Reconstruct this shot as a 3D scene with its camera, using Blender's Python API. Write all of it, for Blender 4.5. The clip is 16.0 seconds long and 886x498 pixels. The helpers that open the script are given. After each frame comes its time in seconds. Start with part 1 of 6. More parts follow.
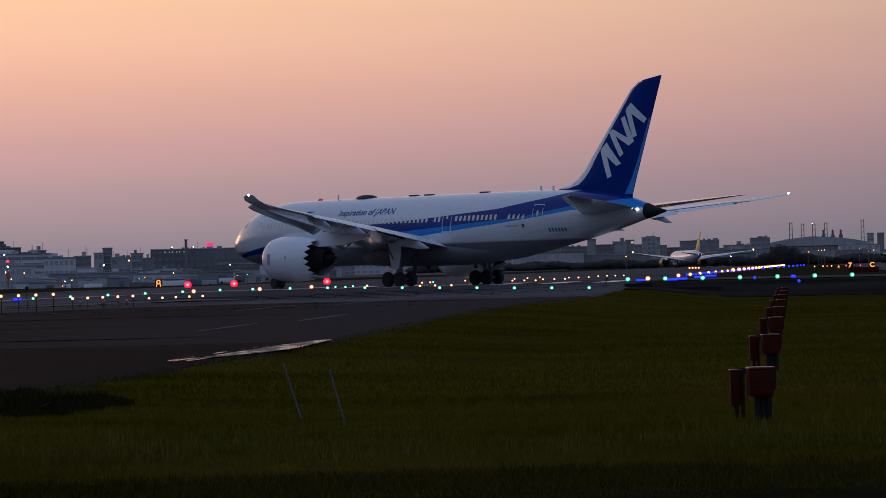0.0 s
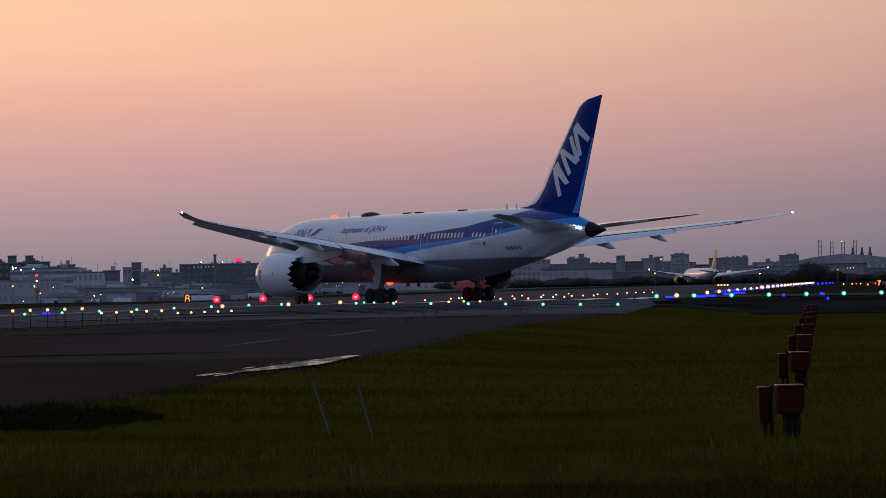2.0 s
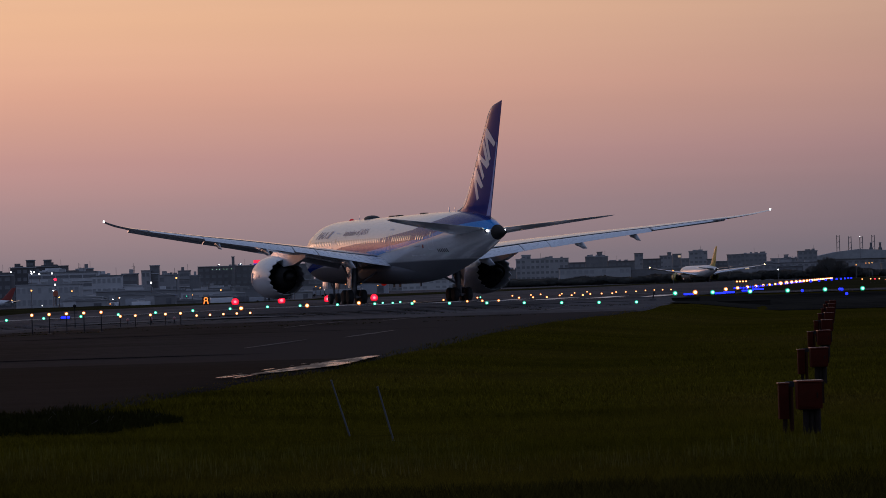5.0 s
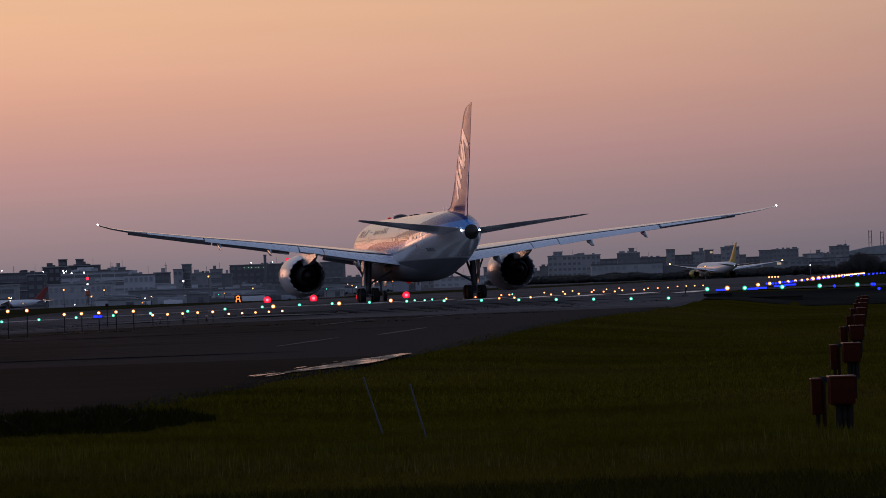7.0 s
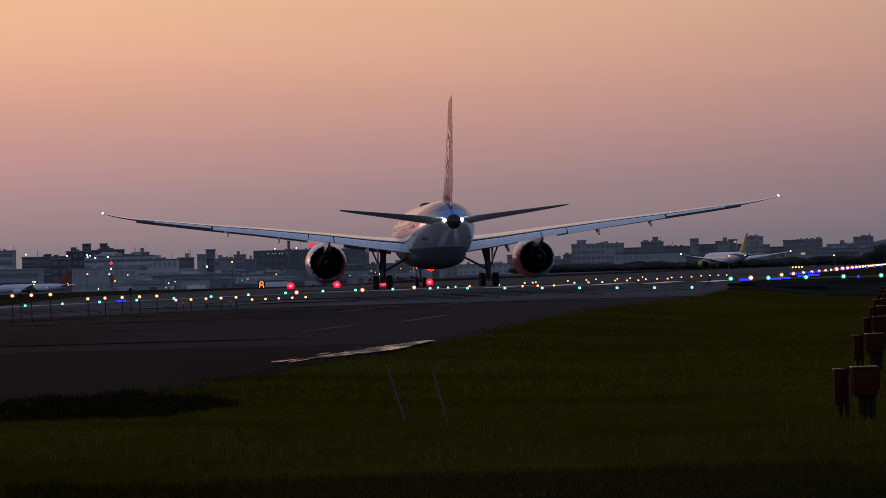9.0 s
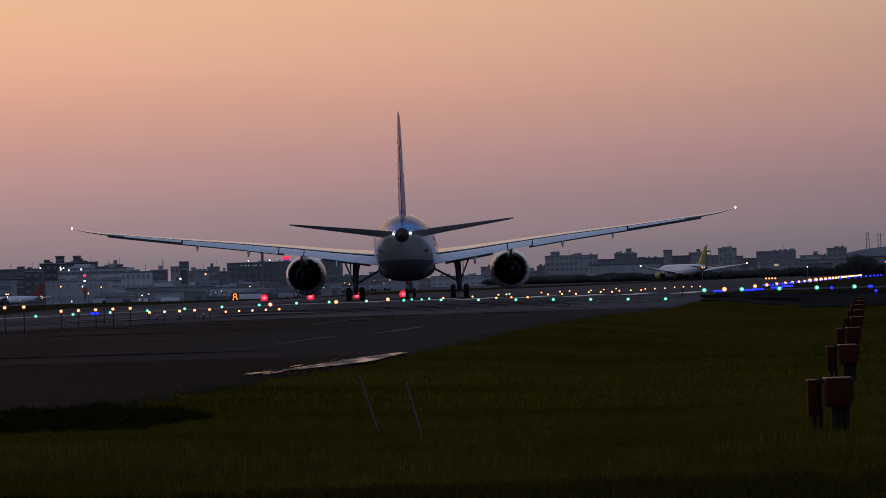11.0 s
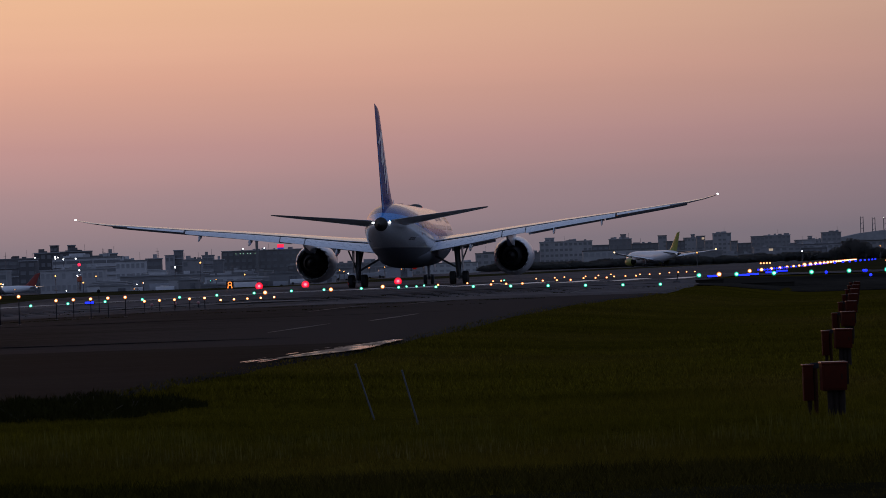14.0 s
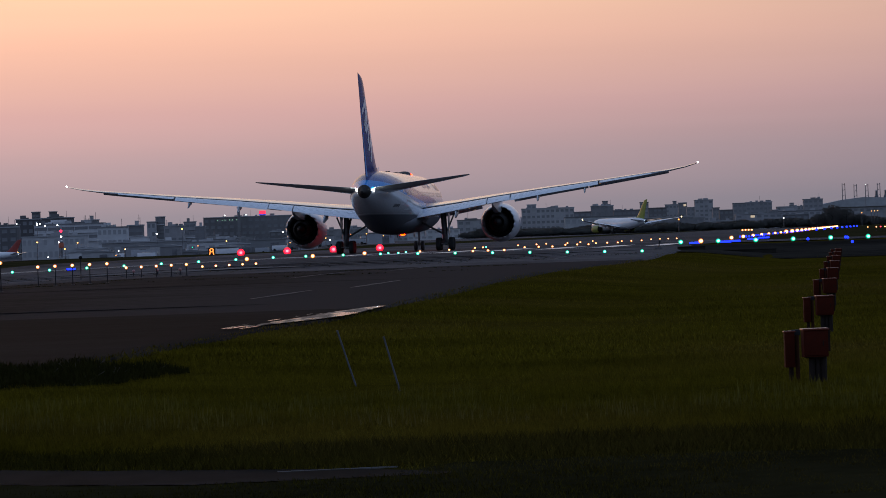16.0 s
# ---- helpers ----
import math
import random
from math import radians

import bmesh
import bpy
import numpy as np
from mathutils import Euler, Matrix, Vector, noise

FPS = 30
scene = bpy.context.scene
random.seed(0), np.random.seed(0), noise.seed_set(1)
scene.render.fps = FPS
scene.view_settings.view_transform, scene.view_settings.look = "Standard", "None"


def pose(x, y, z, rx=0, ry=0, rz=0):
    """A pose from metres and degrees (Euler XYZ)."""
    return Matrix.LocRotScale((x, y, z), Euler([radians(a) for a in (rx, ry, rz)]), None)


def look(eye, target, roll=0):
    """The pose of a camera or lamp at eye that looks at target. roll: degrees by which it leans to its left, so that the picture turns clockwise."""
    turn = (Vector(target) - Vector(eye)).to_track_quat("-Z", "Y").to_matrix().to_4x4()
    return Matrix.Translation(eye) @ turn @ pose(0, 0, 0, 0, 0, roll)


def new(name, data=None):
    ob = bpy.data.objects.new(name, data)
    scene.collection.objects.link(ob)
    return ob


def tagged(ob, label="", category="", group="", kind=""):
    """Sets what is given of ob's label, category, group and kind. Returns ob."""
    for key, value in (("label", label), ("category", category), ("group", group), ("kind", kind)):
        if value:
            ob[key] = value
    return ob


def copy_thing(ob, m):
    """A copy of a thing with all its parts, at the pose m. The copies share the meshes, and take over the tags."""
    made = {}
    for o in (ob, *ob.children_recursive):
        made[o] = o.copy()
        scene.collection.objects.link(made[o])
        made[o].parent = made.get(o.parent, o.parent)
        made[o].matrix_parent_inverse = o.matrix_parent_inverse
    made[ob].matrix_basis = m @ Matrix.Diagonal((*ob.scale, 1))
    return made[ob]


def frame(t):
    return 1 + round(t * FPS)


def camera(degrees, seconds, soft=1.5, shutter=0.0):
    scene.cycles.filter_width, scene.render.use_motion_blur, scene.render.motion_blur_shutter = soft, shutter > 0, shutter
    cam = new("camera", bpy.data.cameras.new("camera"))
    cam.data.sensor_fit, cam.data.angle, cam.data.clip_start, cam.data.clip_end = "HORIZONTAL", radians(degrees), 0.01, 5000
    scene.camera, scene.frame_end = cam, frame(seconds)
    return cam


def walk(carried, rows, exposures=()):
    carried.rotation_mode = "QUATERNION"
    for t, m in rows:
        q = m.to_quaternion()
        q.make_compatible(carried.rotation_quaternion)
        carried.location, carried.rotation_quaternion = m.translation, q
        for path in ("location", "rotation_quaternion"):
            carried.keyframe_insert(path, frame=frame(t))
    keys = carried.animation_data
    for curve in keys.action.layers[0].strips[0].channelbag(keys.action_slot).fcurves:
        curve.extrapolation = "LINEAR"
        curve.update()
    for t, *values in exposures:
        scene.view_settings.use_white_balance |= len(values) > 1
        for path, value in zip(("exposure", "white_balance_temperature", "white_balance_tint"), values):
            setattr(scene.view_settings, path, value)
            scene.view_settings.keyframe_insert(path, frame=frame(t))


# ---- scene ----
# ---- camera: stands still beside the field and pans a little, at full zoom ----
EYE = Vector((0.0, 0.0, 1.318))
cam = camera(13.82, 16.0, soft=0.7)
# seconds, turn to the right, tilt up, lean to the left (degrees)
PAN = [
    (0, 0.001, 0.34, -1.332), (0.5, -0.199, 0.373, -1.105), (1, -0.359, 0.46, -0.915), (1.5, -0.386, 0.454, -1.034),
    (2, -0.446, 0.6, -1.079), (2.5, -0.398, 0.74, -0.999), (3, -0.295, 0.866, -0.997), (3.5, -0.422, 0.816, -1.423),
    (4, -0.603, 0.619, -1.595), (6.5, -0.969, 0.595, -1.961), (7, -1.226, 0.574, -2.018), (7.5, -1.351, 0.51, -2.053),
    (8, -1.413, 0.478, -1.847), (8.5, -1.723, 0.442, -1.681), (9, -1.604, 0.387, -1.549), (9.5, -0.909, 0.499, -1.459),
    (10, -1.057, 0.549, -1.506), (12.5, -1.182, 0.607, -1.733), (13, -1.134, 0.735, -1.801), (13.5, -1.106, 0.704, -1.794),
    (14, -1.106, 0.352, -2.016), (14.5, -0.981, 0.176, -2.017), (15, -0.926, 0.078, -1.671), (15.5, -0.828, -0.022, -1.851),
    (16, -0.84, -0.181, -1.984),
]


def aim(turn, tilt):
    a, b = radians(turn), radians(tilt)
    return EYE + 100 * Vector((math.sin(a) * math.cos(b), math.cos(a) * math.cos(b), math.sin(b)))


# seconds, stops, kelvin, tint
EXPOSURE = [(0, 0.06, 6640, 10), (1.5, 0.07, 6640, 10), (2, 0.05, 6680, 11), (2.5, -0.05, 6760, 11), (3, -0.19, 6850, 12), (3.5, -0.25, 6900, 13), (7, -0.27, 6940, 13), (9, -0.26, 6950, 13), (12.5, -0.28, 6940, 13), (13.5, -0.28, 6900, 13), (14, -0.26, 6850, 13), (14.5, -0.15, 6790, 12), (15, -0.03, 6740, 11), (15.5, 0.12, 6700, 9), (16, 0.26, 6640, 5)]
walk(cam, [(t, look(EYE, aim(turn, tilt), lean)) for t, turn, tilt, lean in PAN], EXPOSURE)

# ---- dusk sky: warm glow ahead where the sun went down, cool dome behind ----
GLOW = radians(-28)  # azimuth of the sunset, to the right of +y


def dusk_world():
    w = bpy.data.worlds.new("dusk_sky")
    scene.world = w
    w.use_nodes = True
    nt = w.node_tree
    nt.nodes.clear()
    N = nt.nodes.new
    L = nt.links.new
    tc = N("ShaderNodeTexCoord")
    sep = N("ShaderNodeSeparateXYZ")
    L(tc.outputs["Generated"], sep.inputs[0])

    def m(op, a, b=None, clamp=False):
        n = N("ShaderNodeMath")
        n.operation, n.use_clamp = op, clamp
        for i, v in enumerate((a, b)):
            if v is None:
                continue
            if isinstance(v, (int, float)):
                n.inputs[i].default_value = v
            else:
                L(v, n.inputs[i])
        return n.outputs[0]

    up = m("MAXIMUM", sep.outputs[2], 0.0)
    rise = m("POWER", up, 0.5)

    def ramp(stops):
        r = N("ShaderNodeValToRGB")
        r.color_ramp.interpolation = "LINEAR"
        e = r.color_ramp.elements
        e[0].position, e[0].color = stops[0][0], (*stops[0][1], 1)
        e[1].position, e[1].color = stops[-1][0], (*stops[-1][1], 1)
        for p, c in stops[1:-1]:
            e.new(p).color = (*c, 1)
        L(rise, r.inputs[0])
        return r.outputs[0]

    warm = ramp([(0.0, (0.252, 0.215, 0.268)), (0.09, (0.285, 0.245, 0.296)), (0.15, (0.438, 0.306, 0.338)), (0.19, (0.625, 0.362, 0.357)),
                 (0.235, (0.875, 0.480, 0.364)), (0.275, (1.02, 0.605, 0.388)), (0.40, (0.80, 0.58, 0.43)), (0.60, (0.40, 0.40, 0.46)), (1.0, (0.16, 0.22, 0.38))])
    cool = ramp([(0.0, (0.066, 0.074, 0.108)), (0.15, (0.088, 0.102, 0.15)), (0.35, (0.148, 0.188, 0.295)), (0.47, (0.20, 0.262, 0.42)), (0.62, (0.225, 0.305, 0.51)), (1.0, (0.16, 0.22, 0.38))])
    side = m("ADD", m("MULTIPLY", sep.outputs[0], math.sin(GLOW)), m("MULTIPLY", sep.outputs[1], math.cos(GLOW)))
    fac = N("ShaderNodeMapRange")
    fac.interpolation_type = "SMOOTHSTEP"
    L(side, fac.inputs[0])
    fac.inputs[1].default_value, fac.inputs[2].default_value = 0.605, 1.0
    # the red heart of the sunset, low down to the left of the view
    heart = N("ShaderNodeMapRange")
    heart.interpolation_type = "SMOOTHSTEP"
    L(side, heart.inputs[0])
    heart.inputs[1].default_value, heart.inputs[2].default_value = 0.952, 0.995
    low = N("ShaderNodeMapRange")
    L(rise, low.inputs[0])
    low.inputs[1].default_value, low.inputs[2].default_value, low.inputs[3].default_value, low.inputs[4].default_value = 0.15, 0.5, 1.0, 0.0
    red = N("ShaderNodeMix")
    red.data_type, red.blend_type = "RGBA", "MULTIPLY"
    L(m("MULTIPLY", heart.outputs[0], low.outputs[0]), red.inputs[0])
    L(warm, red.inputs[6])
    red.inputs[7].default_value = (1.35, 0.80, 0.58, 1)
    mix = N("ShaderNodeMix")
    mix.data_type = "RGBA"
    L(fac.outputs[0], mix.inputs[0])
    L(cool, mix.inputs[6])
    L(red.outputs[2], mix.inputs[7])
    # faint long cloud bands
    mp = N("ShaderNodeMapping")
    mp.inputs["Scale"].default_value = (2.0, 2.0, 60.0)
    L(tc.outputs["Generated"], mp.inputs[0])
    no = N("ShaderNodeTexNoise")
    no.inputs["Scale"].default_value, no.inputs["Detail"].default_value = 1.6, 4
    L(mp.outputs[0], no.inputs[0])
    band = m("ADD", m("MULTIPLY", no.outputs[0], 0.10), 0.95)
    mul = N("ShaderNodeVectorMath")
    mul.operation = "SCALE"
    L(mix.outputs[2], mul.inputs[0])
    L(band, mul.inputs["Scale"])
    sky = N("ShaderNodeTexSky")
    sky.sky_type, sky.sun_disc, sky.sun_elevation, sky.sun_rotation = "NISHITA", False, radians(1.0), GLOW
    b1, b2, add, out = N("ShaderNodeBackground"), N("ShaderNodeBackground"), N("ShaderNodeAddShader"), N("ShaderNodeOutputWorld")
    L(mul.outputs[0], b1.inputs[0])
    L(sky.outputs[0], b2.inputs[0])
    b1.inputs[1].default_value, b2.inputs[1].default_value = 1.0, 0.004
    L(b1.outputs[0], add.inputs[0])
    L(b2.outputs[0], add.inputs[1])
    L(add.outputs[0], out.inputs[0])


dusk_world()
sun = bpy.data.lights.new("sun", "SUN")
sun.energy, sun.angle, sun.color = 0.12, radians(12), (1.0, 0.55, 0.38)
sun_ob = new("sun", sun)
sun_ob.matrix_world = look(Vector((math.sin(GLOW), math.cos(GLOW), 0.05)) * 100, (0, 0, 0))


# ---- materials ----
def nodes_of(name):
    mt = bpy.data.materials.new(name)
    mt.use_nodes = True
    return mt, mt.node_tree, mt.node_tree.nodes["Principled BSDF"]


def mth(nt, op, a, b=None, c=None):
    n = nt.nodes.new("ShaderNodeMath")
    n.operation = op
    for i, v in enumerate((a, b, c)):
        if v is None:
            continue
        if isinstance(v, (int, float)):
            n.inputs[i].default_value = v
        else:
            nt.links.new(v, n.inputs[i])
    return n.outputs[0]


def blend(nt, fac, a, b, kind="MIX"):
    n = nt.nodes.new("ShaderNodeMix")
    n.data_type, n.blend_type = "RGBA", kind
    for i, v in ((0, fac), (6, a), (7, b)):
        if isinstance(v, (int, float)):
            n.inputs[i].default_value = v
        elif isinstance(v, tuple):
            n.inputs[i].default_value = (*v[:3], 1)
        else:
            nt.links.new(v, n.inputs[i])
    return n.outputs[2]


def noise_of(nt, scale, detail=4, stretch=(1, 1, 1), space="Object"):
    tc = nt.nodes.new("ShaderNodeTexCoord")
    mp = nt.nodes.new("ShaderNodeMapping")
    mp.inputs["Scale"].default_value = stretch
    nt.links.new(tc.outputs[space], mp.inputs[0])
    n = nt.nodes.new("ShaderNodeTexNoise")
    n.inputs["Scale"].default_value, n.inputs["Detail"].default_value = scale, detail
    nt.links.new(mp.outputs[0], n.inputs[0])
    return n.outputs[0]


def spread(nt, v, lo, hi):
    n = nt.nodes.new("ShaderNodeMapRange")
    nt.links.new(v, n.inputs[0])
    n.inputs[1].default_value, n.inputs[2].default_value = lo, hi
    return n.outputs[0]


def surface(name, a, b, rough=0.6, fine=8.0, coarse=0.6, bump=0.0, metal=0.0, spec=0.5, stretch=(1, 1, 1), own=False):
    """Colour wanders between a and b at two scales; own: each object a shade of its own."""
    mt, nt, bs = nodes_of(name)
    n1, n2 = noise_of(nt, fine, 5, stretch), noise_of(nt, coarse, 3, stretch)
    f = mth(nt, "ADD", mth(nt, "MULTIPLY", spread(nt, n1, 0.3, 0.7), 0.45), mth(nt, "MULTIPLY", spread(nt, n2, 0.35, 0.65), 0.55))
    col = blend(nt, f, a, b)
    if own:
        oi = nt.nodes.new("ShaderNodeObjectInfo")
        shade = mth(nt, "ADD", mth(nt, "MULTIPLY", oi.outputs["Random"], 0.8), 0.58)
        sc = nt.nodes.new("ShaderNodeVectorMath")
        sc.operation = "SCALE"
        nt.links.new(col, sc.inputs[0])
        nt.links.new(shade, sc.inputs["Scale"])
        col = sc.outputs[0]
    nt.links.new(col, bs.inputs["Base Color"])
    r = mth(nt, "ADD", mth(nt, "MULTIPLY", n1, 0.16), rough - 0.08)
    nt.links.new(r, bs.inputs["Roughness"])
    bs.inputs["Metallic"].default_value = metal
    bs.inputs["Specular IOR Level"].default_value = spec
    if bump:
        bp = nt.nodes.new("ShaderNodeBump")
        bp.inputs["Strength"].default_value, bp.inputs["Distance"].default_value = bump, 0.05
        nt.links.new(n1, bp.inputs["Height"])
        nt.links.new(bp.outputs[0], bs.inputs["Normal"])
    return mt


def glowing(name, colour, strength):
    mt, nt, bs = nodes_of(name)
    bs.inputs["Base Color"].default_value = (*colour, 1)
    bs.inputs["Emission Color"].default_value = (*colour, 1)
    bs.inputs["Emission Strength"].default_value = strength
    mt.cycles.emission_sampling = "NONE"
    return mt


def turf(name, lo, hi, dry, blades=False):
    """Grass that turns from dark green to dry straw in uneven patches and bands."""
    mt, nt, bs = nodes_of(name)
    blade, band, patch = noise_of(nt, 3.0, 5), noise_of(nt, 0.22, 4, (0.35, 1.0, 1)), noise_of(nt, 0.045, 4, (1.0, 0.8, 1))
    f = mth(nt, "ADD", mth(nt, "MULTIPLY", spread(nt, blade, 0.3, 0.7), 0.45), mth(nt, "MULTIPLY", spread(nt, band, 0.28, 0.72), 0.50))
    c = blend(nt, mth(nt, "MULTIPLY", f, 0.85), lo, hi)
    c = blend(nt, mth(nt, "MULTIPLY", spread(nt, patch, 0.48, 0.66), 0.6), c, dry)
    # each blade a shade of its own
    geo = nt.nodes.new("ShaderNodeNewGeometry")
    sc = nt.nodes.new("ShaderNodeVectorMath")
    sc.operation = "SCALE"
    nt.links.new(c, sc.inputs[0])
    nt.links.new(mth(nt, "ADD", mth(nt, "MULTIPLY", geo.outputs["Random Per Island"], 0.44), 0.78) if blades else mth(nt, "ADD", 1.0, 0.0), sc.inputs["Scale"])
    nt.links.new(sc.outputs[0], bs.inputs["Base Color"])
    bs.inputs["Roughness"].default_value = 0.95
    bs.inputs["Specular IOR Level"].default_value = 0.0
    return mt


GRASS = turf("mown_grass", (0.0220, 0.0170, 0.0016), (0.080, 0.0600, 0.0060), (0.063, 0.042, 0.0085))
BLADE = turf("grass_blades", (0.036, 0.0275, 0.0020), (0.186, 0.140, 0.0125), (0.158, 0.098, 0.018), True)


STRAW = turf("straw_stalks", (0.07, 0.058, 0.010), (0.19, 0.15, 0.03), (0.20, 0.14, 0.05), True)


def leafy(name, lo, hi):
    """Thin leaves: more than half of the light goes through them, brightened towards distance haze."""
    mt = surface(name, lo, hi, 0.9, 0.8, 0.1, spec=0.1)
    nt = mt.node_tree
    bs = next(n for n in nt.nodes if n.type == "BSDF_PRINCIPLED")
    out = next(n for n in nt.nodes if n.type == "OUTPUT_MATERIAL")
    thin, mix = nt.nodes.new("ShaderNodeBsdfTranslucent"), nt.nodes.new("ShaderNodeMixShader")
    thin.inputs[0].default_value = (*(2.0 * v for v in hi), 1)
    mix.inputs[0].default_value = 0.6
    # the leaves of a crown shade as one rounded mass
    tc, up, way = nt.nodes.new("ShaderNodeTexCoord"), nt.nodes.new("ShaderNodeVectorMath"), nt.nodes.new("ShaderNodeVectorMath")
    up.operation, way.operation = "SUBTRACT", "NORMALIZE"
    up.inputs[1].default_value = (0, 0, 1.5)
    nt.links.new(tc.outputs["Object"], up.inputs[0])
    nt.links.new(up.outputs[0], way.inputs[0])
    nt.links.new(way.outputs[0], bs.inputs["Normal"])
    nt.links.new(way.outputs[0], thin.inputs["Normal"])
    nt.links.new(bs.outputs[0], mix.inputs[1])
    nt.links.new(thin.outputs[0], mix.inputs[2])
    nt.links.new(mix.outputs[0], out.inputs[0])
    return mt


def asphalt(name, lo, hi, edge_pale=0.0):
    """Dark worn asphalt: grain, long tyre-worn streaks, mottled patches, a paler belt along the grass."""
    mt, nt, bs = nodes_of(name)
    grain, streak, patch = noise_of(nt, 2.2, 6, (1, 0.35, 1)), noise_of(nt, 0.35, 4, (0.25, 1.6, 1)), noise_of(nt, 0.05, 5, (1, 0.6, 1))
    f = mth(nt, "ADD", mth(nt, "MULTIPLY", spread(nt, grain, 0.36, 0.66), 0.30), mth(nt, "MULTIPLY", spread(nt, streak, 0.40, 0.62), 0.38))
    f = mth(nt, "ADD", f, mth(nt, "MULTIPLY", spread(nt, patch, 0.44, 0.57), 0.42))
    if edge_pale:
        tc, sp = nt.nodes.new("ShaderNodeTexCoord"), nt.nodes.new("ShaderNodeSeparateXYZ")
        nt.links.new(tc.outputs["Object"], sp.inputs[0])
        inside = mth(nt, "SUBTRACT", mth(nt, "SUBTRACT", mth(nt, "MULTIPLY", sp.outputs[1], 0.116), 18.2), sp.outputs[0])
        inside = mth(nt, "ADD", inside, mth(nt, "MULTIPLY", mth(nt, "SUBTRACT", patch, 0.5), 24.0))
        f = mth(nt, "ADD", f, mth(nt, "MULTIPLY", spread(nt, inside, 17.0, 4.0), edge_pale))
    nt.links.new(blend(nt, f, lo, hi), bs.inputs["Base Color"])
    bs.inputs["Roughness"].default_value = 0.97
    bs.inputs["Specular IOR Level"].default_value = 0.02
    bp = nt.nodes.new("ShaderNodeBump")
    bp.inputs["Strength"].default_value, bp.inputs["Distance"].default_value = 0.25, 0.05
    nt.links.new(grain, bp.inputs["Height"])
    nt.links.new(bp.outputs[0], bs.inputs["Normal"])
    return mt


def puddle_water():
    """Thin standing water with patches of merely wet asphalt in it."""
    mt, nt, bs = nodes_of("standing_water")
    wide, small = noise_of(nt, 0.55, 4, (1.6, 0.40, 1)), noise_of(nt, 2.6, 4, (1.2, 0.25, 1))
    f = spread(nt, mth(nt, "ADD", mth(nt, "MULTIPLY", wide, 0.6), mth(nt, "MULTIPLY", small, 0.4)), 0.44, 0.57)
    nt.links.new(blend(nt, f, (0.02, 0.02, 0.022), (0.014, 0.013, 0.013)), bs.inputs["Base Color"])
    nt.links.new(mth(nt, "ADD", mth(nt, "MULTIPLY", f, 0.42), 0.10), bs.inputs["Roughness"])
    nt.links.new(mth(nt, "SUBTRACT", 0.5, mth(nt, "MULTIPLY", f, 0.34)), bs.inputs["Specular IOR Level"])
    return mt


ASPHALT = asphalt("worn_asphalt", (0.026, 0.0248, 0.0262), (0.108, 0.101, 0.104))
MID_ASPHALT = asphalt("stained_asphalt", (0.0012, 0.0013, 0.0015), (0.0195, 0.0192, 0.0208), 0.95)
PATH_ASPHALT = asphalt("path_asphalt", (0.0030, 0.0028, 0.0028), (0.0185, 0.0176, 0.0178))
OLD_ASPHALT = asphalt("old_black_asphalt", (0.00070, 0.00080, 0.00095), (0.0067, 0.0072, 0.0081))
APRON = asphalt("apron_concrete", (0.05, 0.047, 0.05), (0.11, 0.105, 0.11))
SEALER = surface("crack_sealer", (0.006, 0.006, 0.0065), (0.012, 0.0115, 0.012), 0.95, 2.0, 0.3, spec=0.0)
FADED = surface("faded_paint", (0.05, 0.049, 0.05), (0.17, 0.162, 0.162), 0.9, 3.0, 0.4, spec=0.05)
SKY_SHEEN = surface("worn_paint", (0.12, 0.118, 0.118), (0.32, 0.31, 0.30), 0.7, 0.8, 0.1, spec=0.2, stretch=(1, 0.4, 1))
PAINT = surface("road_paint", (0.45, 0.44, 0.43), (0.70, 0.69, 0.67), 0.35, 3.0, 0.4, spec=0.5)
CONCRETE = surface("concrete", (0.24, 0.23, 0.22), (0.38, 0.37, 0.35), 0.85, 4.0, 0.5, 0.2, spec=0.2)
WATER = puddle_water()
SOIL = surface("dark_soil", (0.011, 0.0095, 0.0042), (0.026, 0.022, 0.010), 0.95, 3.0, 0.3, 0.3, spec=0.0)
DIRT = surface("brown_dirt", (0.011, 0.0098, 0.0082), (0.040, 0.035, 0.029), 0.95, 1.6, 0.12, 0.3, spec=0.0, stretch=(0.5, 1, 1))
INFIELD = surface("infield_grass", (0.016, 0.014, 0.006), (0.050, 0.042, 0.019), 0.95, 0.9, 0.06, 0.3, spec=0.0, stretch=(0.4, 1, 1))
RANK = surface("rank_dark_grass", (0.013, 0.0115, 0.0026), (0.034, 0.028, 0.006), 0.95, 9.0, 0.8, 0.3, spec=0.0)
RANK_BLADE = turf("rank_blades", (0.018, 0.0155, 0.0020), (0.075, 0.060, 0.010), (0.080, 0.052, 0.014), True)
WHITE = surface("white_paint", (0.70, 0.71, 0.74), (0.78, 0.79, 0.81), 0.22, 2.0, 0.3)
GREY = surface("grey_paint", (0.30, 0.31, 0.34), (0.38, 0.39, 0.42), 0.40, 2.0, 0.3)
FAIRING_GREY = surface("fairing_grey", (0.15, 0.155, 0.17), (0.22, 0.225, 0.24), 0.30, 2.0, 0.3)
WING_GREY = surface("wing_grey", (0.50, 0.52, 0.55), (0.60, 0.62, 0.65), 0.20, 1.5, 0.3)
WING_GREY.node_tree.nodes["Principled BSDF"].inputs["Coat Weight"].default_value = 0.6
WING_GREY.node_tree.nodes["Principled BSDF"].inputs["Coat Roughness"].default_value = 0.08
FLAP_GREY = surface("flap_grey", (0.70, 0.72, 0.76), (0.79, 0.81, 0.84), 0.28, 2.0, 0.4)
NAVY = surface("dark_blue_paint", (0.002, 0.024, 0.17), (0.003, 0.032, 0.22), 0.20, 2.0, 0.3, spec=0.45)
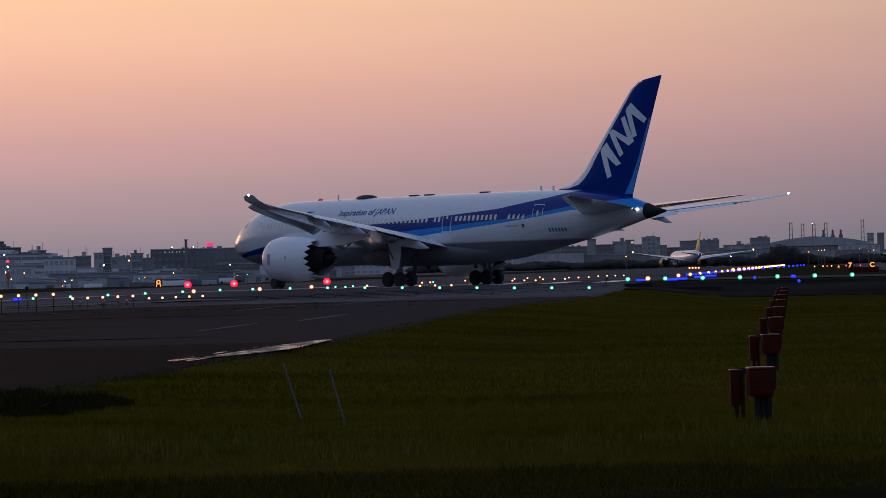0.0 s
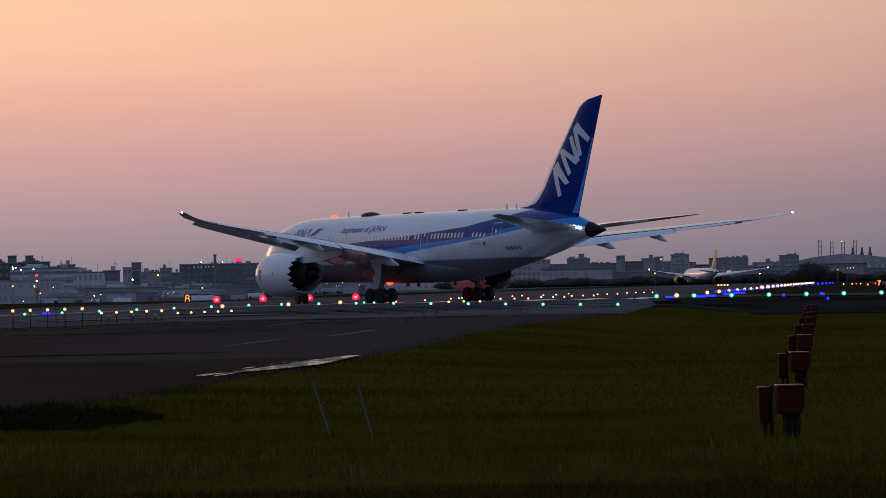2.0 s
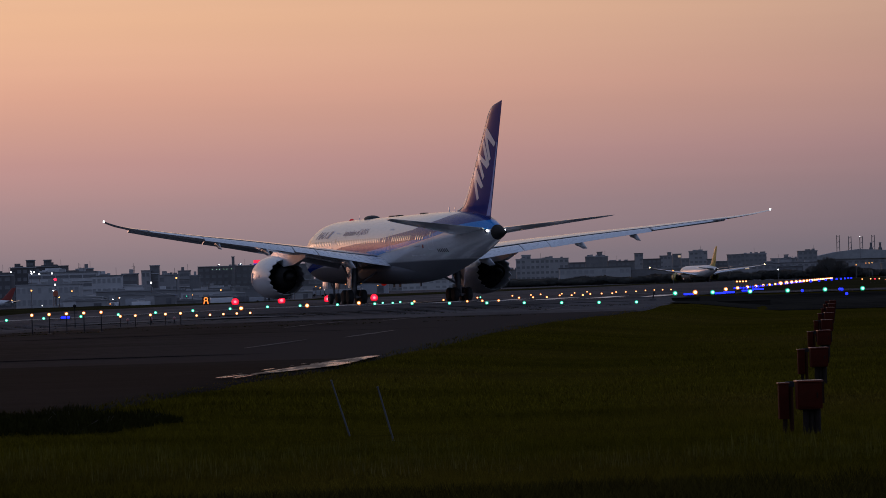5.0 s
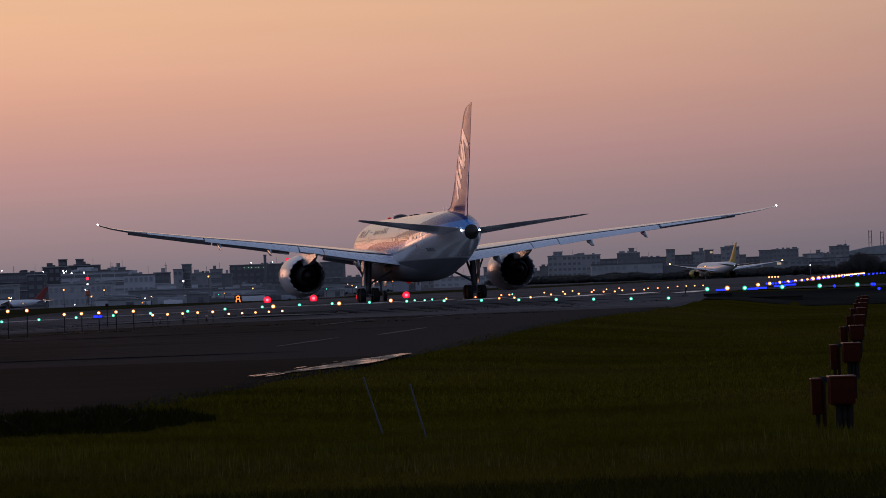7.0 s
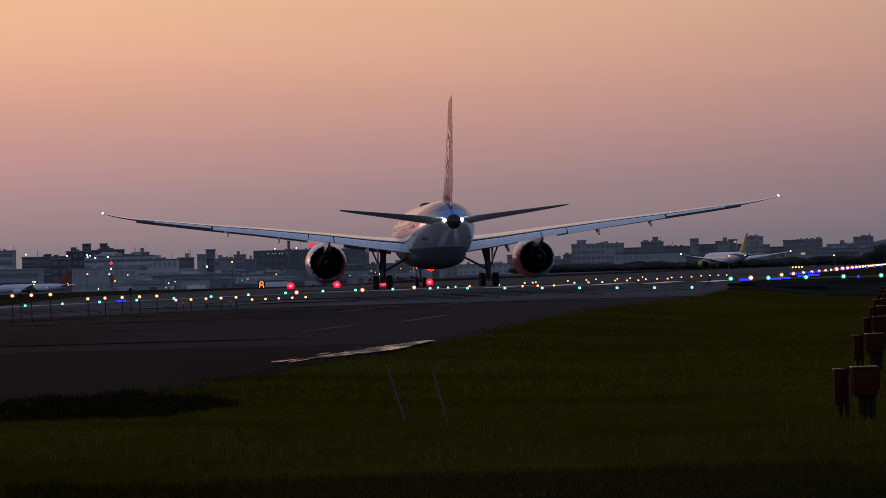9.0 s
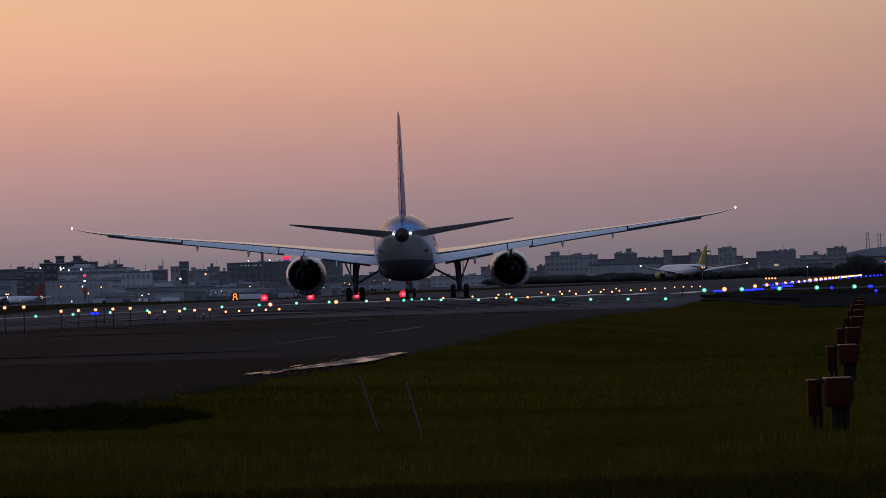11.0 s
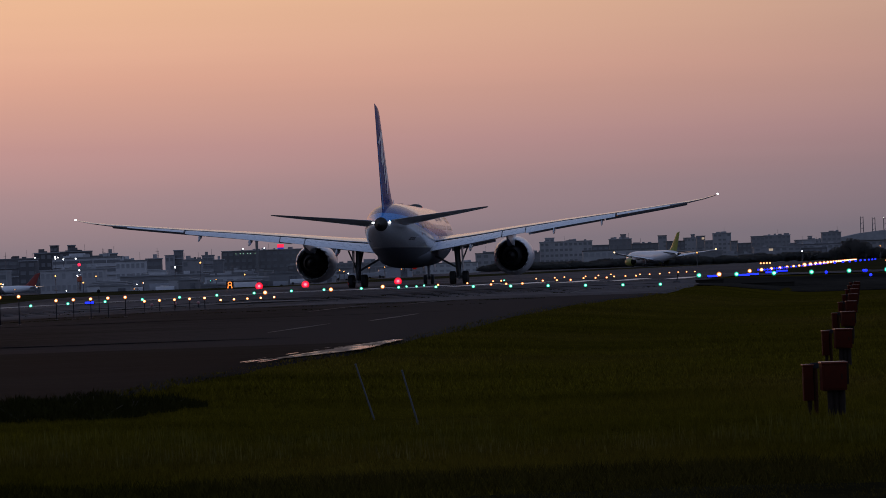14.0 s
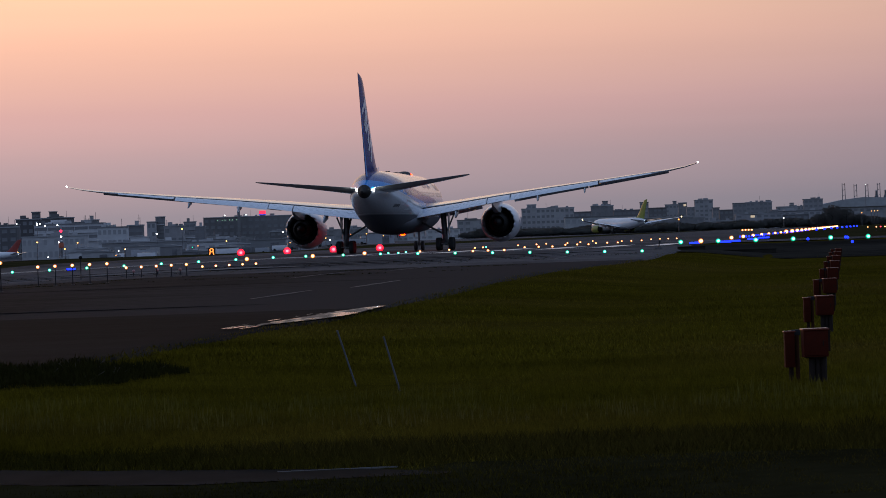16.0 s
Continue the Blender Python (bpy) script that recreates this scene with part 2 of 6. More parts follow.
NAVY.node_tree.nodes["Principled BSDF"].inputs["IOR"].default_value = 1.15
MARK_BLUE = surface("blue_lettering_paint", (0.003, 0.028, 0.19), (0.004, 0.036, 0.25), 0.2, 2.0, 0.3)
SKY_BLUE = surface("light_blue_paint", (0.006, 0.21, 0.58), (0.01, 0.26, 0.66), 0.3, 2.0, 0.3)
METAL_AND_SHADE = surface("heat_stained_metal", (0.010, 0.009, 0.0085), (0.026, 0.023, 0.021), 0.75, 4.0, 0.8, spec=0.2)
DOOR_LINE = surface("door_outline", (0.60, 0.62, 0.66), (0.68, 0.70, 0.73), 0.5, 2.0, 0.3)
SOOT = surface("sooty_metal", (0.018, 0.017, 0.017), (0.05, 0.048, 0.045), 0.55, 4.0, 0.8, metal=0.4)
RUBBER = surface("tyre_rubber", (0.012, 0.012, 0.013), (0.028, 0.027, 0.027), 0.85, 6.0, 1.0)
STEEL = surface("dull_steel", (0.10, 0.10, 0.11), (0.20, 0.20, 0.21), 0.5, 6.0, 1.0, metal=0.6)
PANE = surface("cabin_pane", (0.03, 0.035, 0.05), (0.06, 0.065, 0.08), 0.08, 3.0, 0.5)
# Enamel darkened for the shade on the cabinets' front faces.
SHADED_ORANGE = surface("orange_enamel", (0.040, 0.0068, 0.0034), (0.074, 0.0115, 0.0050), 0.8, 7.0, 1.2, 0.05, spec=0.08)
# Lighter copy of that enamel for the bright line along the lid's top.
LIT_ORANGE_LID = surface("glossy_orange_lid", (0.12, 0.019, 0.008), (0.18, 0.03, 0.012), 0.35, 7.0, 1.2)
DRUM = surface("faded_orange_drum", (0.42, 0.10, 0.05), (0.55, 0.15, 0.08), 0.6, 4.0, 0.8)
LEG_DARK = surface("dark_stem", (0.018, 0.018, 0.02), (0.035, 0.035, 0.038), 0.8, 6.0, 1.0, spec=0.1)
LEG_BROWN = surface("dull_brown_pipe", (0.017, 0.012, 0.010), (0.034, 0.023, 0.019), 0.8, 9.0, 1.0, spec=0.1)
RUST = surface("rusty_pipe", (0.040, 0.016, 0.009), (0.075, 0.030, 0.015), 0.85, 9.0, 1.0, spec=0.05)
POST = surface("weathered_post", (0.022, 0.012, 0.009), (0.045, 0.025, 0.018), 0.85, 9.0, 1.0, spec=0.05)
POLE_GREY = surface("galvanised_pole", (0.055, 0.058, 0.066), (0.095, 0.098, 0.11), 0.7, 12.0, 2.0)
MARKING = surface("dark_marking_paint", (0.08, 0.08, 0.09), (0.12, 0.12, 0.13), 0.15, 3.0, 0.5)
BLACK = surface("black_enamel", (0.010, 0.010, 0.011), (0.020, 0.020, 0.020), 0.6, 5.0, 1.0)
FACADE = surface("pale_facade", (0.37, 0.365, 0.372), (0.54, 0.535, 0.54), 0.85, 0.3, 0.03, own=True, spec=0.2)
FACADE_DARK = surface("dark_facade", (0.215, 0.208, 0.212), (0.36, 0.35, 0.352), 0.85, 0.3, 0.03, own=True, spec=0.2)
CLADDING = surface("smoke_dark_cladding", (0.10, 0.096, 0.10), (0.18, 0.172, 0.176), 0.85, 0.3, 0.03, own=True, spec=0.2)
ROOF = surface("roofing", (0.22, 0.22, 0.225), (0.34, 0.34, 0.345), 0.85, 0.3, 0.03, own=True, spec=0.2)
# Panes kept near the wall tone: the haze of distance is in their colour.
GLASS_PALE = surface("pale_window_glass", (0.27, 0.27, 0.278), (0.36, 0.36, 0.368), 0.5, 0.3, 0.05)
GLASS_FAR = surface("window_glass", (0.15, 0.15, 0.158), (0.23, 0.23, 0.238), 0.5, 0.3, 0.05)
# Greyer, lighter leaves than foliage has: distance haze put into the colour.
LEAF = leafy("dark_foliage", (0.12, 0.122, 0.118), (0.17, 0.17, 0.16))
LEAF_DARK = surface("shrub_leaves", (0.013, 0.0130, 0.0034), (0.036, 0.033, 0.0085), 0.95, 3.0, 0.4, spec=0.0)
BARK = surface("bark", (0.05, 0.04, 0.03), (0.09, 0.075, 0.06), 0.9, 2.0, 0.3)
LIME = surface("lime_paint", (0.19, 0.235, 0.035), (0.25, 0.30, 0.045), 0.35, 1.0, 0.2)
LIME_DULL = surface("dull_lime_paint", (0.20, 0.21, 0.04), (0.27, 0.28, 0.05), 0.45, 1.0, 0.2)
MARKER_PINK = surface("faded_pink_glass", (0.36, 0.15, 0.15), (0.50, 0.24, 0.23), 0.4, 6.0, 1.0)
TAIL_RED = surface("red_tail_paint", (0.24, 0.035, 0.028), (0.32, 0.05, 0.035), 0.4, 1.0, 0.2)
LAMP_WARM = glowing("warm_lamp", (1.0, 0.22, 0.04), 0.5)
LAMP_AMBER = glowing("amber_lamp", (1.0, 0.17, 0.025), 0.55)
LAMP_WHITE = glowing("white_lamp", (0.90, 0.95, 1.0), 6.0)
LAMP_GREEN = glowing("green_lamp", (0.01, 0.50, 0.27), 0.42)
LAMP_RED = glowing("red_lamp", (1.0, 0.006, 0.022), 1.1)
# Each lamp's glare in steps: dim halo, brighter middle, hot core.
GLARES, CORES = {}, {}
for lamp, colour, bright, core, hot in ((LAMP_WARM, (1.0, 0.44, 0.12), 3.2, (1.0, 0.70, 0.34), 5.0), (LAMP_AMBER, (1.0, 0.34, 0.07), 2.8, (1.0, 0.60, 0.26), 3.6),
                                        (LAMP_GREEN, (0.03, 1.0, 0.58), 1.7, (0.30, 1.0, 0.78), 3.0), (LAMP_RED, (1.0, 0.014, 0.045), 4.0, (1.0, 0.12, 0.14), 4.2)):
    GLARES[lamp.name] = glowing(lamp.name + "_bulb", colour, bright)
    CORES[lamp.name] = glowing(lamp.name + "_core", core, hot)
ROOF_GREEN = glowing("pale_green_lamp", (0.45, 0.85, 0.55), 0.9)
LAMP_BLUE = glowing("blue_lamp", (0.006, 0.020, 1.0), 3.5)
SIGN_GLOW = glowing("sign_letter", (1.0, 0.27, 0.05), 1.8)
BEACON = glowing("beacon_red", (1.0, 0.03, 0.02), 0.12)
FLASH_RED = glowing("beacon_flash", (1.0, 0.0024, 0.0010), 140.0)
FLASH_WHITE = glowing("strobe_flash", (0.92, 0.96, 1.0), 45.0)
for flash in (FLASH_RED, FLASH_WHITE):
    flash.cycles.emission_sampling = "FRONT"
WINDOW_LIT = glowing("lit_window", (1.0, 0.75, 0.5), 0.35)


def livery():
    """White above, navy and light-blue sashes that climb to the tail, grey belly."""
    mt, nt, bs = nodes_of("airliner_livery")
    tc = nt.nodes.new("ShaderNodeTexCoord")
    sp = nt.nodes.new("ShaderNodeSeparateXYZ")
    nt.links.new(tc.outputs["Object"], sp.inputs[0])
    y, z = sp.outputs[1], sp.outputs[2]

    def line(z0, slope, y0):
        return mth(nt, "ADD", mth(nt, "MULTIPLY", mth(nt, "SUBTRACT", y, y0), -slope), z0)

    def above(*lines):
        out = line(*lines[0])
        for each in lines[1:]:
            out = mth(nt, "MAXIMUM", out, line(*each))
        return out

    # each edge bends upwards towards the tail
    top = above((5.53, 0.045, 2.85), (5.88, 0.064, -3.67), (6.28, 0.143, -9.9), (7.05, 0.20, -15.3))
    mid = above((4.61, 0.058, 2.8), (5.68, 0.14, -14.0), (6.45, 0.19, -19.2))
    low = mth(nt, "MINIMUM", above((3.99, 0.080, 2.9), (4.98, 0.098, -9.5), (5.57, 0.125, -15.4)), 5.95)
    top = mth(nt, "MINIMUM", top, line(3.32, 0.134, 24.6))
    mid = mth(nt, "MINIMUM", mid, line(3.20, 0.078, 21.8))
    aft = mth(nt, "LESS_THAN", y, 5.5)
    lb = mth(nt, "MULTIPLY", mth(nt, "MULTIPLY", mth(nt, "GREATER_THAN", z, low), mth(nt, "LESS_THAN", z, mid)), aft)
    db = mth(nt, "MULTIPLY", mth(nt, "GREATER_THAN", z, mid), mth(nt, "LESS_THAN", z, top))
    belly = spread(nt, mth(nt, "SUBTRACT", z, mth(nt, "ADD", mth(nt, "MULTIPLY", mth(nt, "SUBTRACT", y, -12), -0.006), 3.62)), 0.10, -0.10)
    n1 = noise_of(nt, 2.0, 5, (3, 0.6, 3))
    base = blend(nt, spread(nt, n1, 0.3, 0.75), (0.62, 0.64, 0.67), (0.71, 0.72, 0.745))
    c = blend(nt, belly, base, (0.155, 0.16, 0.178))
    c = blend(nt, lb, c, (0.006, 0.23, 0.62))
    c = blend(nt, db, c, (0.002, 0.028, 0.20))
    nt.links.new(c, bs.inputs["Base Color"])
    gloss = mth(nt, "ADD", mth(nt, "MULTIPLY", n1, 0.12), 0.14)
    blue = mth(nt, "MAXIMUM", lb, db)
    nt.links.new(mth(nt, "ADD", mth(nt, "ADD", gloss, mth(nt, "MULTIPLY", blue, 0.08)), mth(nt, "MULTIPLY", belly, 0.55)), bs.inputs["Roughness"])
    dull = mth(nt, "SUBTRACT", 1.0, belly)
    nt.links.new(mth(nt, "SUBTRACT", 0.5, mth(nt, "ADD", mth(nt, "MULTIPLY", blue, 0.3), mth(nt, "MULTIPLY", belly, 0.35))), bs.inputs["Specular IOR Level"])
    nt.links.new(mth(nt, "MULTIPLY", dull, 0.4), bs.inputs["Coat Weight"])
    nt.links.new(mth(nt, "SUBTRACT", 1.5, mth(nt, "MULTIPLY", blue, 0.26)), bs.inputs["IOR"])
    bs.inputs["Coat Roughness"].default_value = 0.05
    return mt


LIVERY = livery()


# ---- mesh helpers ----
def part(name, bm, material, parent=None, label="", smooth=True):
    """Link a bmesh as one mesh object, under a thing or a part where one is given."""
    bmesh.ops.recalc_face_normals(bm, faces=bm.faces)
    if smooth:
        for f in bm.faces:
            f.smooth = True
        for e in bm.edges:
            if len(e.link_faces) == 2 and e.calc_face_angle(0) > 0.55:
                e.smooth = False
    me = bpy.data.meshes.new(name)
    bm.to_mesh(me)
    bm.free()
    me.materials.append(material)
    ob = new(name, me)
    ob.parent = parent
    if label:
        tagged(ob, label)
    return ob


def share(ob, m, parent):
    """Another object on the same mesh, at m in its parent's space."""
    o = new(ob.name.split(".")[0], ob.data)
    o.parent, o.matrix_basis = parent, m
    return o


def thing(name, label, category, group="", kind=""):
    return tagged(new(name), label, category, group, kind)


def box(bm, c, s, bevel=0.0, m=None):
    r = bmesh.ops.create_cube(bm, size=1.0, matrix=Matrix.Translation(c) @ Matrix.Diagonal((*s, 1)))
    if bevel:
        es = list({e for v in r["verts"] for e in v.link_edges})
        r = bmesh.ops.bevel(bm, geom=es, offset=bevel, segments=2, affect="EDGES", profile=0.7)
    if m is not None:
        bmesh.ops.transform(bm, matrix=m, verts=list({v for f in r.get("faces", []) for v in f.verts} or set(r["verts"])))
    return bm


def one_box(c, s, bevel=0.0):
    return box(bmesh.new(), c, s, bevel)


def loft(bm, rings, caps=True):
    rows = [[bm.verts.new(p) for p in r] for r in rings]
    for a, b in zip(rows, rows[1:]):
        for i in range(len(a)):
            j = (i + 1) % len(a)
            bm.faces.new((a[i], a[j], b[j], b[i]))
    if caps:
        bm.faces.new(rows[0])
        bm.faces.new(list(reversed(rows[-1])))
    return rows


def tube(bm, a, b, ra, rb=None, n=10):
    a, b = Vector(a), Vector(b)
    rb = ra if rb is None else rb
    q = (b - a).to_track_quat("Z", "Y")
    ring = [Vector((math.cos(2 * math.pi * i / n), math.sin(2 * math.pi * i / n), 0)) for i in range(n)]
    loft(bm, [[a + q @ (v * ra) for v in ring], [b + q @ (v * rb) for v in ring]])
    return bm


def rod(a, b, ra, rb=None, n=10):
    return tube(bmesh.new(), a, b, ra, rb, n)


def ball(c, r, seg=12, squash=1.0):
    bm = bmesh.new()
    bmesh.ops.create_uvsphere(bm, u_segments=seg, v_segments=max(6, seg // 2), radius=r, matrix=Matrix.Translation(c) @ Matrix.Diagonal((1, 1, squash, 1)))
    return bm


def turned(profile, n=24, centre=(0, 0, 0), axis="Y"):
    """A body of revolution: (along, radius) pairs round the axis."""
    bm = bmesh.new()
    rings = []
    for a, r in profile:
        ring = []
        for i in range(n):
            t = 2 * math.pi * i / n
            p = (r * math.cos(t), a, r * math.sin(t)) if axis == "Y" else (a, r * math.cos(t), r * math.sin(t)) if axis == "X" else (r * math.cos(t), r * math.sin(t), a)
            ring.append(Vector(p) + Vector(centre))
        rings.append(ring)
    loft(bm, rings)
    return bm


def lettering(text, size, extrude=0.0, bold=0.0):
    cu = bpy.data.curves.new("text", "FONT")
    cu.body, cu.size, cu.extrude, cu.offset, cu.align_x = text, size, extrude, bold, "LEFT"
    tmp = new("text", cu)
    bpy.context.view_layer.update()
    me = bpy.data.meshes.new_from_object(tmp)
    bpy.data.objects.remove(tmp)
    bpy.data.curves.remove(cu)
    bm = bmesh.new()
    bm.from_mesh(me)
    bpy.data.meshes.remove(me)
    return bm


# ---- the ground: one sheet, a shallow bank up to the runway's end ----
SLOPE = 0.102  # the runway's heading, metres to the right for each metre ahead


def step_in(v):
    v = min(max(v, 0.0), 1.0)
    return v * v * (3 - 2 * v)


def interp(v, xs, ys):
    return float(np.interp(v, xs, ys))


def pave_edge(y):
    """x of the right-hand edge of the overrun and runway."""
    return 12 + (y - 260) * 0.116 + 0.35 * math.exp(-((y - 112) / 7) ** 2) - 1.5 * math.exp(-((y - 180) / 35) ** 2) if y < 275 else 13.74 + (y - 275) * SLOPE


def ground_z(x, y):
    left = interp(y, (0, 30, 70, 120, 208, 240, 270, 288), (-1.35, -1.3, -1.2, -1.0, -0.62, -0.6, -0.3, 0))
    right = interp(y, (0, 262, 288), (-1.35, -1.35, -0.05))
    d = step_in((x - pave_edge(y)) / 9)
    z = left * (1 - d) + right * d
    fall = step_in((y - 150) / 100) * (1 - step_in((y - 300) / 60))
    apron = 2.4 * step_in((y - 520) / 420) * step_in((-x - 0.035 * y) / (0.045 * max(y, 1)))  # the terminal side lies lower
    return z - 0.022 * min(max(-18 - x, 0), 45) * fall - apron


def sheet(name, xs_of, ys, lift, material, rough=0.0, dip=False):
    """A grid of quads over the ground; xs_of(y) gives one row's x values."""
    verts, faces = [], []
    n = 0
    for j, y in enumerate(ys):
        row = xs_of(y)
        n = len(row)
        for i, x in enumerate(row):
            sink = 0.08 if dip and i == n - 1 else 0.0
            wob = rough * noise.noise(Vector((x * 0.35, y * 0.12, 3.1))) if rough else 0.0
            verts.append((x, y, ground_z(x, y) + lift + wob - sink))
    for j in range(len(ys) - 1):
        for i in range(n - 1):
            a = j * n + i
            faces.append((a, a + 1, a + n + 1, a + n))
    me = bpy.data.meshes.new(name)
    me.from_pydata(verts, [], faces)
    me.polygons.foreach_set("use_smooth", [True] * len(faces))
    me.materials.append(material)
    return new(name, me)


GX = [-4000, -2000, -900, -600] + [v for v in range(-480, -60, 15)] + [v for v in range(-60, 121, 3)] + [140, 180, 260, 500, 1000, 2200, 4000]
GY = [-300, -60, 0] + [v for v in range(15, 330, 3)] + [345, 370, 420, 470] + [v for v in range(520, 1000, 40)] + [v for v in range(1000, 2600, 100)] + [3000, 3400, 4900]
tagged(sheet("ground", lambda y: GX, GY, 0.0, GRASS), "dark green mown airfield grass at dusk", "grass", kind="structure")
RY = [238 + 4 * i for i in range(38)] + [400, 450, 520, 650, 900, 1300, 1900, 2600, 3200]
tagged(sheet("runway", lambda y: [pave_edge(y) - v for v in (66, 55, 44, 33, 24, 16, 9, 4, 1.2, 0, -0.4)], RY, 0.05, ASPHALT, dip=True),
       "worn dark asphalt runway end and overrun", "runway", kind="structure")
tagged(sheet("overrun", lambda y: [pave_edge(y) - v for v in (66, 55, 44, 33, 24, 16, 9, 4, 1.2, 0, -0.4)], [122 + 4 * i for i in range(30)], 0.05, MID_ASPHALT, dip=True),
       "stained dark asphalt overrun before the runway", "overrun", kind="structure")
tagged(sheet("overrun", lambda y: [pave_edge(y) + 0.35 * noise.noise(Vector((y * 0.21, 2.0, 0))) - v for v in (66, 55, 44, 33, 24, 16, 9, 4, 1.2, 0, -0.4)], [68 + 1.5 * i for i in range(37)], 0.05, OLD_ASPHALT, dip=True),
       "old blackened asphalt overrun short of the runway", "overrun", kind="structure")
tagged(sheet("apron_west", lambda y: [pave_edge(y) - v for v in [900, 700, 600] + list(range(540, 110, -15)) + [104]], [440, 470] + list(range(520, 1000, 40)) + list(range(1000, 2141, 100)), 0.10, APRON),
       "wide pale concrete apron before the terminal", "apron", kind="structure")
tagged(sheet("shoulder_west", lambda y: [pave_edge(y) - v for v in (104, 97, 90, 84, 75, 66.02)], [180 + 20 * i for i in range(17)] + list(range(520, 1000, 40)) + list(range(1000, 2141, 100)), 0.06, INFIELD),
       "dark brownish grass strip along the runway", "grass", kind="structure")
tagged(sheet("apron_east", lambda y: [pave_edge(y) + v for v in (24, 60, 120, 250, 500, 900)], [520, 560, 640, 800, 1000, 1400, 1990], 0.04, APRON),
       "wide pale concrete apron beside the runway", "apron", kind="structure")
# Duller grass than the near field, with distance haze put into the colour.
tagged(sheet("infield_east", lambda y: [pave_edge(y) + v for v in (0.6, 6, 12, 18, 24.02)], [358, 400, 450, 520, 600, 800, 1000, 1400, 1990], 0.045, INFIELD),
       "grass strip beside the far runway, greyed for haze", "grass", kind="structure")
tagged(sheet("road_taxiway", lambda y: [pave_edge(y) + v for v in (0.45, 20, 60, 140, 300)], [312, 320, 335, 350, 358], 0.05, ASPHALT),
       "asphalt taxiway that joins the runway", "taxiway", kind="structure")


tagged(sheet("bank", lambda y: [pave_edge(y) + v * (1 + 0.04 * noise.noise(Vector((y * 0.3, v, 0)))) for v in (0.3, 1.5, 3, 5, 7, 9, 12, 16, 22, 30, 40, 52)], [266.5 + 1.5 * i for i in range(17)], 0.03, DIRT, rough=0.05),
       "dark bare earth bank below the runway end", "bank", kind="structure")


def strip(name, x0, y0, x1, y1, wide, material, label, lift=0.075, ragged=0.0, n=12, category="marking"):
    """A flat strip on the pavement from one point to another."""
    bm = bmesh.new()
    rnd = random.Random(hash((round(x0, 1), round(y0, 1))) % 9999)
    d = Vector((x1 - x0, y1 - y0, 0)).normalized()
    side = Vector((d.y, -d.x, 0)) * wide / 2
    rows = []
    for i in range(n + 1):
        p = Vector((x0, y0, 0)).lerp(Vector((x1, y1, 0)), i / n)
        k = 1 - ragged * rnd.random()
        if ragged:
            k *= math.sin(math.pi * (i + 0.35) / (n + 0.7)) ** 0.6
        row = []
        for s in (-1, 1):
            q = p + side * s * k
            row.append(bm.verts.new((q.x, q.y, ground_z(q.x, q.y) + lift)))
        rows.append(row)
    for a, b in zip(rows, rows[1:]):
        bm.faces.new((a[0], a[1], b[1], b[0]))
    return tagged(part(name, bm, material), label, category, kind="structure")


strip("threshold_bar", -50, 295.2, 13.0, 293.6, 1.5, PAINT, "white painted bar across the runway threshold", n=40, ragged=0.25)
# Pale strip that paints the runway's low-angle reflection of the sky.
strip("threshold_bar", -49, 306.0, -13.0, 301.0, 11.0, SKY_SHEEN, "wide pale band for the sky's sheen on the runway end", lift=0.09, n=40)
strip("pavement_line", -33, 263.5, -13.0, 255.5, 7.0, FADED, "faded pale band across the overrun", lift=0.085, n=30, ragged=0.4)
# threshold stripes, the edge line, seams and puddles
for k in range(7):
    x = -13.5 + 4.4 * k
    strip("threshold_stripe", x, 297, x + 30 * SLOPE, 327, 1.8, PAINT, "white painted threshold stripe on the runway", n=4)
for x, y0, wide, run in ((-9.7, 143, 0.5, 15), (-6.5, 161, 0.55, 16), (-11.2, 197, 0.4, 22), (-6.6, 215, 0.4, 22), (3.4, 246, 0.4, 22)):
    strip("pavement_line", x, y0, x + run * 0.110, y0 + run, wide, FADED, "faded painted line on the overrun", n=8, ragged=0.5)
for y0, a, b in ((262, -45, 12), (268, -45, 6), (274, -8, 13), (256, -50, 9.5), (180, -48, -2), (130, -40, -8)):
    strip("asphalt_seam", a, y0, b, y0 + 2.5, 1.6, SEALER, "dark sealed seam across the asphalt", lift=0.066, ragged=0.6, n=40)


def edge_puddle():
    """The long puddle held against the grass edge: wide at its far end, broken up at the near one."""
    verts, faces = [], []
    for i in range(190):
        y = 104.0 + 18.8 * i / 189
        e = pave_edge(y)
        jag = 0.9 * noise.noise(Vector((y * 1.3, 0.4, 0))) + 0.7 * noise.noise(Vector((y * 4.1, 3.0, 0)))
        out = interp(y, (101.5, 105, 110, 116, 121, 124), (0.85, 0.92, 1.0, 0.85, 0.36, 0.02)) * (1 + 0.16 * jag)
        near = interp(y, (101.5, 105, 108, 111, 124), (0.78, 0.45, 0.12, -0.08, -0.08)) * (1 + 0.6 * noise.noise(Vector((y * 3.3, 9.0, 0)))) - 0.12 + 0.25 * noise.noise(Vector((y * 5.7, 2.0, 0)))
        near = min(near, out - 0.02)
        for v in (out, near):
            verts.append((e - v, y, ground_z(e - v, y) + 0.084))
        if i:
            q = 2 * i
            faces.append((q - 2, q - 1, q + 1, q))
    me = bpy.data.meshes.new("puddle")
    me.from_pydata(verts, [], faces)
    me.materials.append(WATER)
    tagged(new("puddle", me), "long shallow puddle along the pavement edge", "puddle", kind="structure")


edge_puddle()
rp = random.Random(12)
